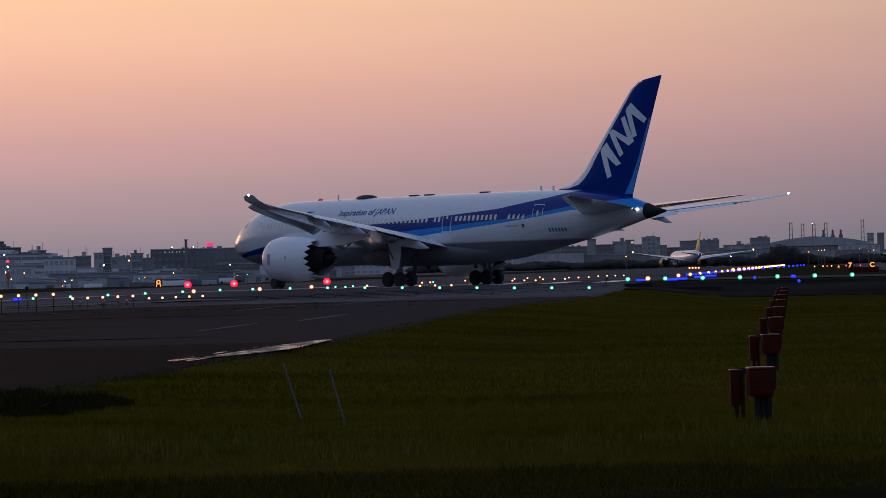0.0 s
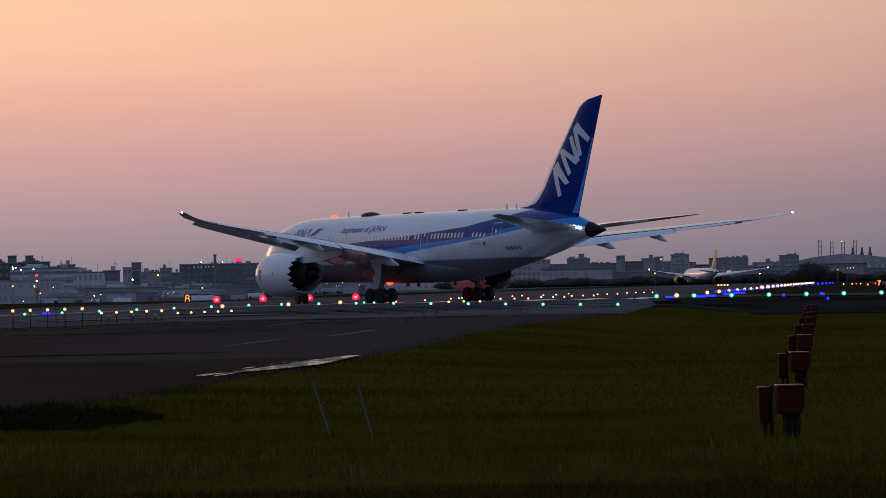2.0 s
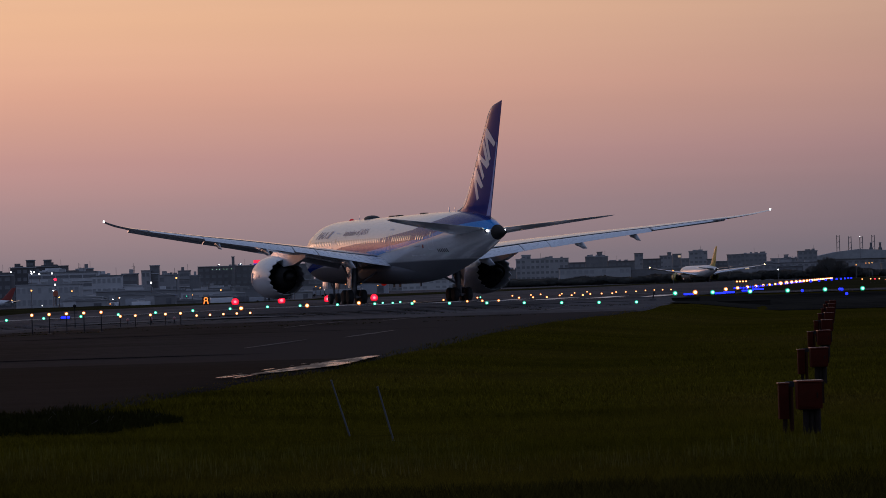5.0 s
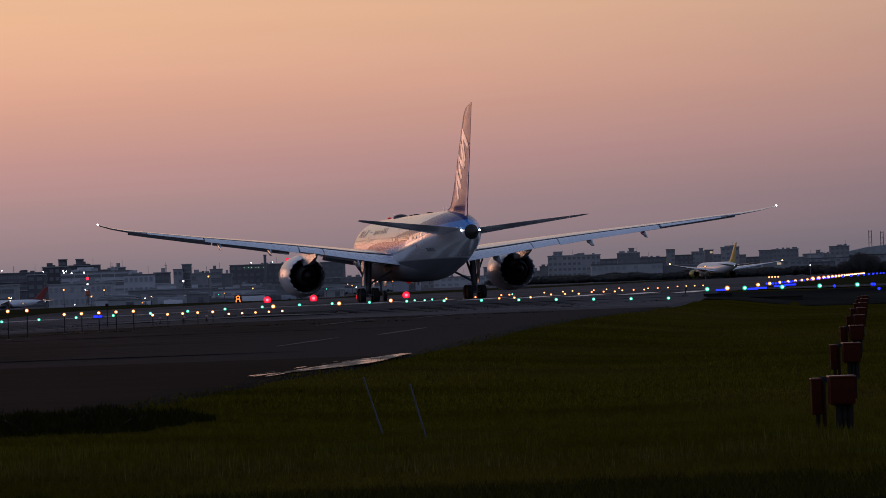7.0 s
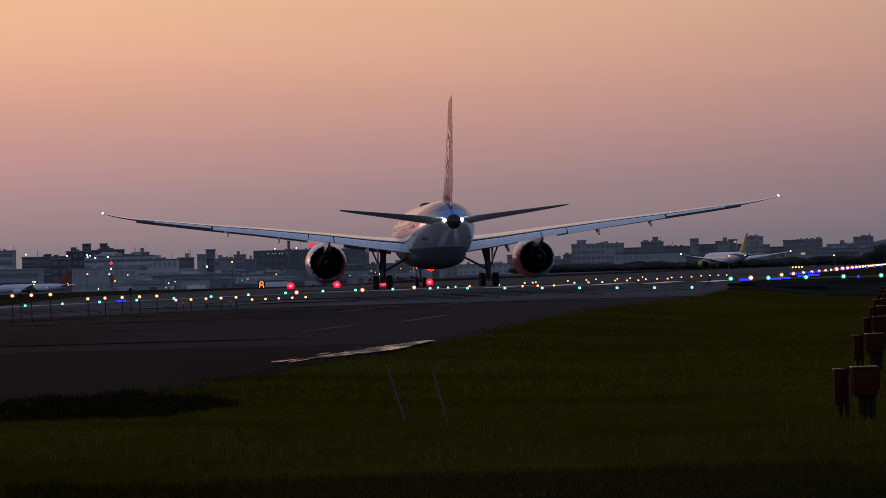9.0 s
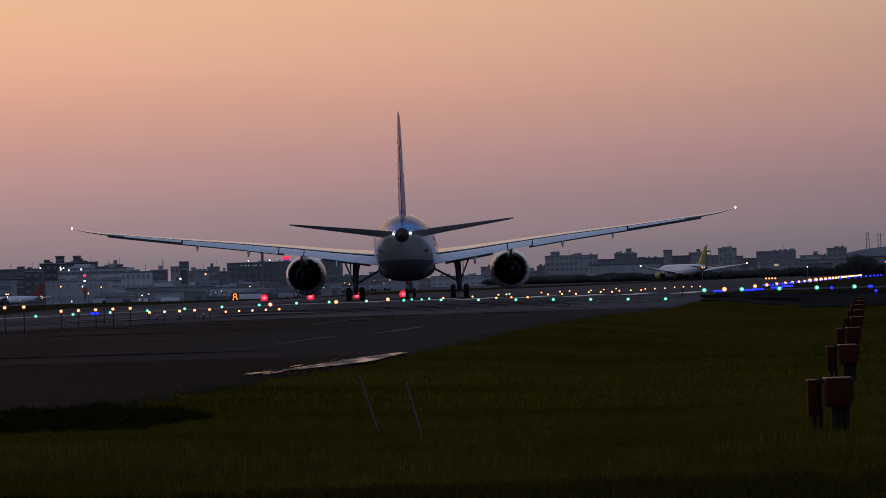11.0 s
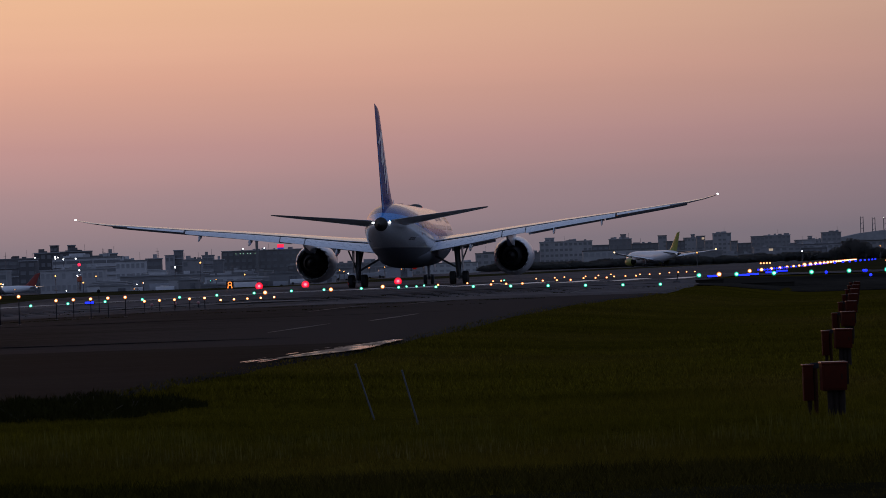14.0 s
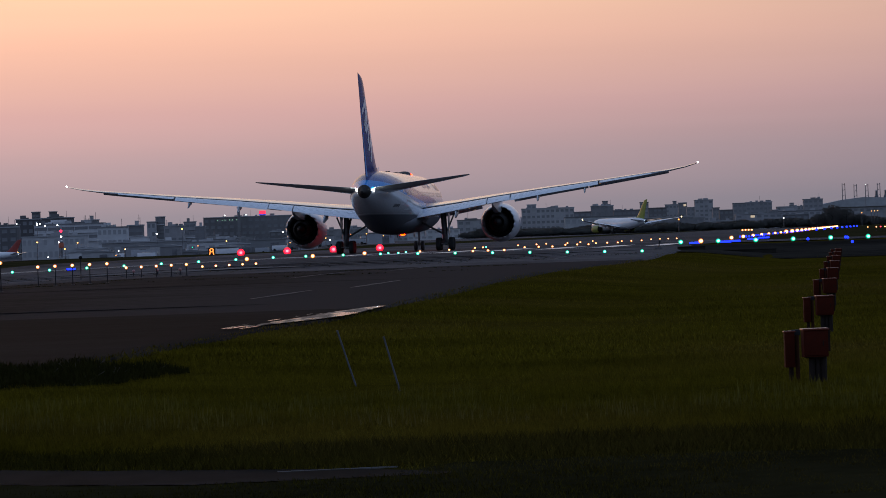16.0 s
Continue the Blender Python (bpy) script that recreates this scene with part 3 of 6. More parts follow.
for k in range(26):
    u = rp.random() ** 0.8
    cy = 100.5 + 14 * u
    cx = pave_edge(cy) - rp.uniform(0.15, 1.35)
    ln, wd = rp.uniform(0.8, 3.2), rp.uniform(0.05, 0.22)
    strip("puddle", cx - 0.065 * ln, cy - ln / 2, cx + 0.065 * ln, cy + ln / 2, wd, WATER, "shallow puddle along the pavement edge", lift=0.085 + 0.0006 * k, ragged=0.6, n=16, category="puddle")


def band(name, xs, front, back, lift, material, label, category, wild=0.12):
    """A flat band across the view between two lines y = front(x) and y = back(x), with uneven edges."""
    verts, faces = [], []
    for i, x in enumerate(xs):
        a = front(x) + wild * noise.noise(Vector((x * 3.1, 1.7, 0))) + 0.5 * wild * noise.noise(Vector((x * 11, 4.0, 0)))
        b = back(x) + wild * noise.noise(Vector((x * 2.7, 8.3, 0))) + 0.5 * wild * noise.noise(Vector((x * 12, 6.0, 0)))
        for k in range(4):
            y = a + (b - a) * k / 3
            verts.append((x, y, ground_z(x, y) + lift))
        if i:
            for k in range(3):
                q = 4 * i + k
                faces.append((q - 4, q, q + 1, q - 3))
    me = bpy.data.meshes.new(name)
    me.from_pydata(verts, [], faces)
    me.materials.append(material)
    return tagged(new(name, me), label, category, kind="structure")


def path_back(x):
    return interp(x, (-16, -6.1, -3.9, -2.5, -1.3, -0.6), (47.5, 44.2, 43.25, 42.75, 42.1, 41.3))


def path_front(x):
    return interp(x, (-16, -5.7, -3.6, -1.4, -0.6), (44, 41.5, 40.5, 40.9, 41.1))


def verge_back(x):
    return interp(x, (-16, -5.7, -3.6, -1.4, -0.6, 2, 4.5, 9), (44, 41.5, 40.5, 40.9, 43.0, 43.4, 43.0, 43.2))


band("road_perimeter", [-16 + 0.05 * i for i in range(309)], path_front, path_back, 0.02, PATH_ASPHALT, "narrow dark asphalt path in the grass", "path")
band("verge", [-16 + 0.06 * i for i in range(530)], lambda x: verge_back(x) - 0.3, lambda x: 47.3 + 0.9 * noise.noise(Vector((x * 0.7, 5.0, 0))) + 0.7 * noise.noise(Vector((x * 2.3, 1.0, 0))),
     0.008, RANK, "strip of dark rank grass behind the path", "grass", 0.5)
band("verge", [-16 + 0.1 * i for i in range(320)], lambda x: 33.0, verge_back, 0.015, SOIL, "dark bare soil verge at the grass edge", "verge", 0.25)
kerb = bmesh.new()
for i in range(9):
    box(kerb, (-2.55 + 0.155 * i, 42.3 + 0.03 * i, -1.335), (0.152, 0.05, 0.022), 0.005)
tagged(part("kerb", kerb, FADED), "low pale concrete kerb beside the path", "kerb", kind="structure")


# ---- grass blades and tussocks ----
def grass_field(name, count, y0, y1, x_of, tall, wide, seed, label, material=BLADE, verge=False):
    rng = np.random.RandomState(seed)
    u = rng.rand(count)
    ys = y0 * (y1 / y0) ** u
    half = x_of(ys)
    xs = (rng.rand(count) * 2 - 1) * half
    verts = np.zeros((count * 3, 3))
    keep = []
    for i in range(count):
        x, y = xs[i], ys[i]
        over = pave_edge(y) - x  # how far out on the asphalt
        fringe = 0.35 + 0.9 * noise.noise(Vector((y * 0.45, 7.0, 0))) + 0.5 * noise.noise(Vector((y * 1.7, 2.0, 0)))
        if y > 66.5 and over > fringe * rng.rand():
            continue
        rim = 0.2 * noise.noise(Vector((x * 2, 0, 0))) + 0.12 * rng.randn()
        if verge:
            if y > verge_back(x) + rim:
                continue
        elif y < verge_back(x) + rim or (x < -0.6 and y < path_back(x) + rim):
            continue
        if not verge and y < 47.2 + noise.noise(Vector((x * 0.8, 2.2, 0))) + 0.4 * rng.randn() and rng.rand() < 0.85 and material is BLADE:
            continue
        patch = 0.5 + 0.9 * noise.noise(Vector((x * 0.25, y * 0.09, seed))) + 0.75 * noise.noise(Vector((x * 1.6, y * 0.8, seed + 4)))
        hgt = tall * (0.35 + 0.65 * rng.rand()) * max(0.2, 0.6 + patch)
        a = rng.rand() * 6.283
        z = ground_z(x, y) + (0.04 if over > -0.1 and y > 66.5 else 0)
        w = wide * (0.5 + rng.rand())
        verts[3 * i] = (x - w * math.cos(a), y - w * math.sin(a), z)
        verts[3 * i + 1] = (x + w * math.cos(a), y + w * math.sin(a), z)
        verts[3 * i + 2] = (x + hgt * 1.5 * (rng.rand() - 0.5), y + hgt * 1.5 * (rng.rand() - 0.5), z + hgt)
        keep.append((3 * i, 3 * i + 1, 3 * i + 2))
    me = bpy.data.meshes.new(name)
    me.from_pydata(verts.tolist(), [], keep)
    me.materials.append(material)
    return tagged(new(name, me), label, "grass", kind="stuff")


grass_field("meadow_grass", 230000, 36, 78, lambda y: y * 0.15 + 1, 0.085, 0.005, 3, "long dark meadow grass blades")
grass_field("verge_grass", 30000, 36, 43.8, lambda y: y * 0.15, 0.06, 0.007, 7, "very dark short grass at the verge", RANK_BLADE, True)
grass_field("rank_grass", 26000, 42.5, 48.0, lambda y: y * 0.15, 0.13, 0.008, 9, "dark rank grass behind the path", RANK_BLADE)
grass_field("field_grass", 150000, 74, 269, lambda y: y * 0.15 + 2, 0.085, 0.014, 5, "short dark airfield grass")


def tufts(name, clumps, blades, y0, y1, spread_m, tall, wide, seed, label, material=BLADE, lean=0.9):
    """Clumps of longer blades that break up the even grass."""
    rng = np.random.RandomState(seed)
    verts, faces = [], []
    for c in range(clumps):
        y = y0 * (y1 / y0) ** rng.rand()
        x = (rng.rand() * 2 - 1) * (y * 0.15 + 1)
        if noise.noise(Vector((x * 0.22, y * 0.10, seed))) < -0.12 or (y > 66 and x < pave_edge(y) + 0.5):
            continue
        r, lift = spread_m * (0.4 + rng.rand()), tall * (0.5 + 0.8 * rng.rand())
        for k in range(blades):
            a, q = rng.rand() * 6.283, r * math.sqrt(rng.rand())
            bx, by = x + q * math.cos(a), y + 1.6 * q * math.sin(a)
            z, h = ground_z(bx, by), lift * (0.35 + 0.65 * rng.rand())
            g, w = rng.rand() * 6.283, wide * (0.5 + rng.rand())
            n = len(verts)
            verts += [(bx - w * math.cos(g), by - w * math.sin(g), z), (bx + w * math.cos(g), by + w * math.sin(g), z),
                      (bx + h * lean * (rng.rand() - 0.5), by + h * lean * (rng.rand() - 0.5), z + h)]
            faces.append((n, n + 1, n + 2))
    me = bpy.data.meshes.new(name)
    me.from_pydata(verts, [], faces)
    me.materials.append(material)
    return tagged(new(name, me), label, "grass", kind="stuff")


tufts("seed_grass", 900, 9, 52, 67, 0.45, 0.24, 0.010, 17, "thin straw-coloured seed stalks in the meadow", STRAW, 0.35)
tufts("tuft_grass", 1700, 44, 47.5, 74, 0.34, 0.17, 0.005, 15, "longer tufts of meadow grass")
tufts("tuft_grass", 1400, 26, 75, 230, 0.9, 0.15, 0.018, 16, "longer tufts of airfield grass")


def shrub(x, y, wide, tall, seed):
    rnd = random.Random(seed)
    t = thing("shrub", "low dark shrub at the edge of the asphalt", "shrub", "low shrubs")
    bm = bmesh.new()
    for k in range(5):
        a = rnd.random() * 6.28
        tube(bm, (0, 0, -0.05), (math.cos(a) * wide * 0.3, math.sin(a) * wide * 0.3, tall * 0.7), 0.02, 0.008, 5)
    part("stem", bm, BARK, t)
    verts, faces = [], []
    for k in range(2600):
        a, r = rnd.random() * 6.283, math.sqrt(rnd.random())
        top = tall * (1 - r * r) * (0.75 + 0.5 * noise.noise(Vector((a * 2, r * 3, seed))))
        c = Vector((math.cos(a) * r * wide / 2, math.sin(a) * r * wide / 2, max(0.02, top * rnd.random() ** 0.5)))
        b = len(verts)
        g = rnd.random() * 6.283
        tip = Vector((rnd.uniform(-0.07, 0.07), rnd.uniform(-0.07, 0.07), rnd.uniform(0.05, 0.15)))
        for q in (Vector((0.013 * math.cos(g), 0.013 * math.sin(g), 0)), Vector((-0.013 * math.cos(g), -0.013 * math.sin(g), 0)), tip):
            verts.append(tuple(c + q))
        faces.append((b, b + 1, b + 2))
    me = bpy.data.meshes.new("foliage")
    me.from_pydata(verts, [], faces)
    me.materials.append(LEAF_DARK)
    o = new("foliage", me)
    o.parent = t
    t.matrix_basis = pose(x, y, ground_z(x, y))


for i in range(9):
    shrub(-10.5 + 0.42 * i, 67.8 + 0.15 * i + (i % 3) * 1.8, 1.9, 0.40 + 0.06 * (i % 2) - 0.016 * abs(i - 4) ** 1.5, 70 + i)


def seam_weeds(name, rows, count, seed):
    rng = np.random.RandomState(seed)
    verts, faces = [], []
    for i in range(count):
        y0, a, b = rows[rng.randint(len(rows))]
        u = rng.rand()
        x, y = a + (b - a) * u, y0 + 2.5 * u + 0.5 * rng.randn()
        if noise.noise(Vector((x * 0.5, y * 0.3, seed))) < 0.02:
            continue
        z = ground_z(x, y) + 0.05
        for k in range(4):
            h, g = 0.015 + 0.05 * rng.rand() ** 3, rng.rand() * 6.28
            c, q = 0.05 * math.cos(g), 0.05 * math.sin(g)
            n = len(verts)
            verts += [(x - c, y - q, z), (x + c, y + q, z), (x + 0.2 * rng.randn() * h, y, z + h)]
            faces.append((n, n + 1, n + 2))
            x += 0.06 * rng.randn()
    me = bpy.data.meshes.new(name)
    me.from_pydata(verts, [], faces)
    me.materials.append(LEAF_DARK)
    return tagged(new(name, me), "dark weeds growing in the pavement seams", "weeds", kind="stuff")


seam_weeds("seam_weeds", ((264, -45, 12), (262, -45, 12), (258, -50, 9.5), (250, -40, 8), (226, -30, 4), (205, -32, 2)), 2000, 4)


# ---- airfield lamps ----
def lamp_post(name, lens, tall, radius, label, group):
    t = thing(name, label, "airfield light", group)
    part("base", turned([(0, 0.11), (0.03, 0.11), (0.05, 0.05)], 10, axis="Z"), BLACK, t)
    if tall > 0.15:
        part("post", rod((0, 0, 0.04), (0, 0, tall - radius * 0.6), 0.03, 0.025, 8), LEG_DARK, t)
    part("housing", turned([(tall - radius * 1.15, radius * 0.4), (tall - radius * 0.9, radius * 0.55), (tall - radius * 0.7, radius * 0.5)], 10, axis="Z"), BLACK, t)
    # Nested balls, set towards the viewer, shape the lamp's glare halo.
    lens_ob = part("lens", ball((0, 0, tall), radius * 1.12, 14), lens, t, "glowing lens widened to a dim glare halo")
    if lens.name in GLARES:
        part("bulb", ball((0, -radius * 0.55, tall + radius * 0.03), radius * 0.86, 12, 0.9), GLARES[lens.name], lens_ob, "bright bulb")
        part("filament", ball((radius * 0.05, -radius * 0.95, tall + radius * 0.04), radius * (0.54 if lens is LAMP_RED else 0.64), 10, 0.88), CORES[lens.name], lens_ob, "near-white hot core")
    return t


def along(first, places):
    """Put the first lamp and its copies down at (x, y) places."""
    for i, (x, y) in enumerate(places):
        m = pose(x, y, ground_z(x, y) + 0.04)
        if i == 0:
            first.matrix_basis = m
        else:
            copy_thing(first, m)


def fan(i):
    return -0.11237 + 0.010234 * i  # sideways run for each metre ahead


inset = [(fan(i) * 291, 291) for i in range(-4, 6)] + [(fan(i) * (295 - 3.3 * (i - 6)) - 0.38, 295 - 3.3 * (i - 6)) for i in range(6, 16)]
along(lamp_post("threshold_light", LAMP_GREEN, 0.14, 0.125, "green glowing threshold light in the runway", "green threshold lights"), inset)
along(lamp_post("wing_bar_light", LAMP_GREEN, 0.25, 0.18, "bright green light on a short stem in the grass", "green wing bar lights"),
      [(fan(i) * 291 - 0.30, 291) for i in range(16, 24)])
bars = [(190, -27.85, 1.5, 1.01), (208, -24.2, 1.12, 1.0), (240, -22.4, 0.74, 1.0), (270, -19.8, 0.12, 1.0)]
for y, x, tall, gap in bars:
    along(lamp_post("approach_light", LAMP_WARM, tall, 0.095, "warm white approach light on a thin post" if tall > 0.5 else "warm white approach light set in the asphalt",
                    "approach light bars"), [(x + gap * (i - 2), y + 0.1 * (2 - i)) for i in range(5)])
dead = lamp_post("dark_lamp", LEG_DARK, 1.5, 0.11, "unlit black lamp on a tall thin post", "unlit lamps")
along(dead, [(-30.6, 212), (-28.4, 249)])
along(lamp_post("marker_light", MARKER_PINK, 0.35, 0.10, "small pale pink marker light on a stem", "red marker lights"),
      [(-24.9, 250), (-23.15, 248.7), (-21.4, 246.5)])
along(lamp_post("end_light", LAMP_RED, 0.32, 0.40, "large bright red light across the runway", "red end lights"),
      [(-29.4 + 5.33 * i, 420) for i in range(4)])
along(lamp_post("side_light", LAMP_WARM, 0.2, 0.16, "warm white light on the runway", "white runway lights"),
      [(-19.5, 285), (-14.4, 286), (-10.85, 300)])
along(lamp_post("edge_light", LAMP_WARM, 0.28, 0.19, "warm white runway edge light on a stem", "white runway edge lights"),
      [(16.25, 291)] + [(22.8 + 33 * i * SLOPE, 355 + 33 * i) for i in range(7)])
along(lamp_post("edge_light", LAMP_WARM, 0.30, 0.34, "warm white runway edge light on a stem", "white runway edge lights"),
      [(46.5 + 45 * i * SLOPE, 587 + 45 * i) for i in range(22)])
along(lamp_post("centre_light", LAMP_AMBER, 0.1, 0.105, "amber light in the taxiway surface", "amber taxiway lights"),
      [(-6.8, 324), (-4.4, 339), (-1.9, 292), (-2.2, 372), (-1.4, 378), (-0.7, 295), (0.6, 290), (2.4, 408), (2.6, 339), (4.6, 420), (3.9, 339), (5.9, 434), (5.1, 334), (7.0, 372),
       (8.4, 433), (8.1, 367), (10.4, 454), (9.1, 362), (12.9, 490), (10.6, 390), (11.9, 393), (12.9, 389), (14.9, 435), (15.9, 431), (17.3, 436), (20.0, 473), (21.5, 481), (22.5, 479), (23.5, 477)])
along(lamp_post("turnoff_light", LAMP_GREEN, 0.12, 0.10, "small green light in the runway surface", "green turn-off lights"),
      [(-9.1, 307), (-8.1, 301), (-7.8, 314), (-1.1, 382)])
blues = []
for i in range(3, 12):
    y = 296 + 38 * i
    blues += [(15.0 + (y - 296) * 0.108 + 0.36 * j, y + 0.3 * j) for j in range(5 if i < 5 else 3)]
blues += [(24.5, 288), (26.6, 292), (27.4, 282), (28.6, 300), (28.4, 296)]
along(lamp_post("taxi_light", LAMP_BLUE, 0.22, 0.10, "deep blue taxiway light on a stem", "blue taxiway lights"), blues)
along(lamp_post("taxi_light", LAMP_BLUE, 0.25, 0.28, "deep blue taxiway light on a stem", "blue taxiway lights"),
      [(70 + 8.5 * i, 800 + 75 * i) for i in range(9)])


def blue_bar(x, y, long_):
    t = thing("blue_bar_light", "long low blue edge light bar", "airfield light", "blue light bars")
    part("base", one_box((0, 0.06, 0.10), (long_ + 0.1, 0.16, 0.20), 0.02), BLACK, t)
    part("lens", one_box((0, -0.03, 0.16), (long_, 0.05, 0.15), 0.02), LAMP_BLUE, t, "glowing blue lens")
    t.matrix_basis = pose(x, y, ground_z(x, y) + 0.02)


for x, y, long_ in ((16.1, 296, 1.0), (18.8, 300, 0.9), (20.3, 312, 1.0), (24.2, 345, 1.1), (27.6, 378, 1.2), (-33.6, 288, 0.7)):
    blue_bar(x, y, long_)
along(lamp_post("slope_light", LAMP_AMBER, 0.45, 0.28, "amber light in a row of four beside the runway", "slope indicator lights"),
      [(67.3 + 0.85 * i, 1000 + 0.2 * i) for i in range(4)])


# ---- signs ----
def round_a(high):
    """A sign-painter's A: a round head over two splayed legs."""
    bm = bmesh.new()
    head = [(0.235 * math.sin(a), 0.70 - 0.20 * math.cos(a)) for a in (radians(40 + 280 * i / 14) for i in range(15))]
    for run in (head, [head[0], (0.20, 0.46), (0.29, 0.0)], [head[-1], (-0.20, 0.46), (-0.29, 0.0)], [(-0.20, 0.44), (0.20, 0.44)]):
        for a, b in zip(run, run[1:]):
            tube(bm, (a[0] * high, -0.075, 0.25 + high * (0.06 + 0.94 * a[1])), (b[0] * high, -0.075, 0.25 + high * (0.06 + 0.94 * b[1])), 0.068 * high, n=8)
    return bm


def guidance_sign(text, x, y, high, label):
    t = thing("guidance_sign", label, "sign", "airfield signs")
    w = high * (0.55 + 0.45 * len(text))
    part("board", one_box((0, 0, 0.25 + high / 2), (w, 0.12, high), 0.02), BLACK, t)
    for s in (-1, 1):
        part("leg", rod((s * w * 0.35, 0, 0), (s * w * 0.35, 0, 0.28), 0.03, n=8), STEEL, t)
    bm = round_a(high) if text == "A" else lettering(text, high * 1.08, 0.006, 0.035 * high)
    xs = [v.co.x for v in bm.verts]
    if text != "A":
        bmesh.ops.transform(bm, matrix=Matrix.Translation((0, -0.075, 0.25 + high * 0.14)) @ Matrix.Rotation(radians(90), 4, "X") @ Matrix.Translation((-(min(xs) + max(xs)) / 2, 0, 0)), verts=bm.verts)
    part("letter", bm, SIGN_GLOW, t, "glowing amber character", smooth=False)
    t.matrix_basis = pose(x, y, ground_z(x, y))
    return t


guidance_sign("A", -31.2, 400, 0.8, "black guidance sign with a glowing amber letter A")
guidance_sign("7", 66.77, 600, 1.0, "black sign with a glowing amber numeral 7")
guidance_sign("4", 64.84, 600, 0.55, "small black sign with a glowing amber numeral 4")
guidance_sign("C", 70.35, 600, 1.0, "black sign with a glowing amber letter C")
for lens, colour, places in ((LAMP_RED, "red", ((63.0, 600), (66.1, 600), (68.2, 598))), (LAMP_AMBER, "amber", ((60.9, 600), (62.5, 602), (63.7, 600)))):
    along(lamp_post("stop_light", lens, 0.62, 0.12, "small %s light on a stem beside the signs" % colour, "small lights by the signs"), places)
red_board = thing("red_board", "plain dark red board on two legs in the grass", "sign")
part("board", one_box((0, 0, 0.36), (3.4, 0.12, 0.62), 0.02), SHADED_ORANGE, red_board)
for s in (-1, 1):
    part("leg", rod((s, 0, 0), (s, 0, 0.2), 0.04, n=8), STEEL, red_board)
red_board.matrix_basis = pose(48.3, 420, ground_z(48.3, 420))


def culvert(x, y, wide, tall):
    t = thing("culvert", "low blackened concrete culvert in the grass bank", "culvert", "culverts")
    part("block", one_box((0, 0, tall / 2 - 0.1), (wide, 1.6, tall + 0.2), 0.04), DIRT, t)
    part("cap", one_box((0, 0, tall + 0.03), (wide + 0.1, 1.7, 0.06), 0.02), DIRT, t)
    t.matrix_basis = pose(x, y, ground_z(x, y))


culvert(14.6, 274.5, 2.0, 0.20)
culvert(18.9, 274.0, 3.9, 0.16)
stand = thing("instrument_stand", "small dark instrument stand on a white foot", "stand")
part("foot", one_box((0, 0, 0.06), (0.5, 0.3, 0.12), 0.02), FADED, stand)
part("stem", rod((0, 0, 0.1), (0.08, 0, 0.5), 0.04, n=8), BLACK, stand)
part("head", ball((0.1, 0, 0.55), 0.09, 8), BLACK, stand)
stand.matrix_basis = pose(12.3, 278, ground_z(12.3, 278) + 0.05)


# ---- orange cabinets along the approach, two to a station ----
def orange_cabinets(i):
    y = 62 + 28.5 * i
    x = 5.33 + 0.0955 * (y - 62)
    wide = thing("equipment_cabinet", "wide orange equipment cabinet on two short posts", "cabinet", "orange cabinets")
    part("case", one_box((0, 0, 0.66), (0.42, 0.30, 0.46), 0.015), SHADED_ORANGE, wide)
    part("lid", one_box((0, 0, 0.90), (0.46, 0.34, 0.03), 0.01), LIT_ORANGE_LID, wide, "lid lightened for the sky on its top edge")
    part("door", one_box((-0.02, -0.158, 0.65), (0.34, 0.018, 0.38), 0.008), SHADED_ORANGE, wide)
    part("handle", one_box((0.12, -0.175, 0.66), (0.02, 0.02, 0.09), 0.005), POST, wide)
    for k in range(3):
        part("post", rod((-0.06 + 0.10 * k, 0.02 * (k % 2), -0.05), (-0.06 + 0.10 * k, 0.02 * (k % 2), 0.44), 0.052, n=10), LEG_BROWN, wide)
    part("conduit", rod((0.19, 0.1, -0.05), (0.19, 0.1, 0.5), 0.022, n=8), LEG_BROWN, wide)
    part("side_flange", one_box((0.235, 0.03, 0.70), (0.05, 0.16, 0.36), 0.01), POST, wide, "dark flange on its side")
    part("skirt", one_box((0, 0, 0.425), (0.34, 0.24, 0.02), 0.006), POST, wide)
    wide.matrix_basis = pose(x, y, ground_z(x, y), 0, 0, 4)
    thin = thing("junction_box", "narrow tall orange junction box on a post", "cabinet", "orange cabinets")
    part("case", one_box((0, 0, 0.55), (0.17, 0.16, 0.60), 0.012), SHADED_ORANGE, thin)
    part("lid", one_box((0, 0, 0.86), (0.20, 0.19, 0.025), 0.008), LIT_ORANGE_LID, thin)
    part("post", rod((0.02, 0, -0.05), (0.02, 0, 0.27), 0.04, n=10), POST, thin)
    part("pipe", rod((0.135, 0.02, -0.05), (0.135, 0.02, 0.80), 0.038, n=10), RUST, thin, "brown upright pipe")
    part("bracket", one_box((0.12, 0.02, 0.84), (0.15, 0.07, 0.10), 0.012), LEG_DARK, thin, "dark clamp")
    thin.matrix_basis = pose(x - 0.40, y + 0.4, ground_z(x - 0.4, y + 0.4), 0, 0, 4)


for i in range(8):
    orange_cabinets(i)


def leaning_pole(x, y, tall, lean, label):
    t = thing("leaning_pole", label, "pole", "leaning poles")
    part("shaft", rod((0, 0, -0.1), (lean, 0.05, tall), 0.019, 0.015, 10), POLE_GREY, t)
    part("cap", ball((lean, 0.05, tall), 0.022, 8), POLE_GREY, t)
    t.matrix_basis = pose(x, y, ground_z(x, y))


leaning_pole(-2.61, 66.5, 1.02, -0.34, "thin grey pole leaning over in the grass")
leaning_pole(-1.75, 64.0, 0.95, -0.28, "thin grey pole leaning over in the grass")


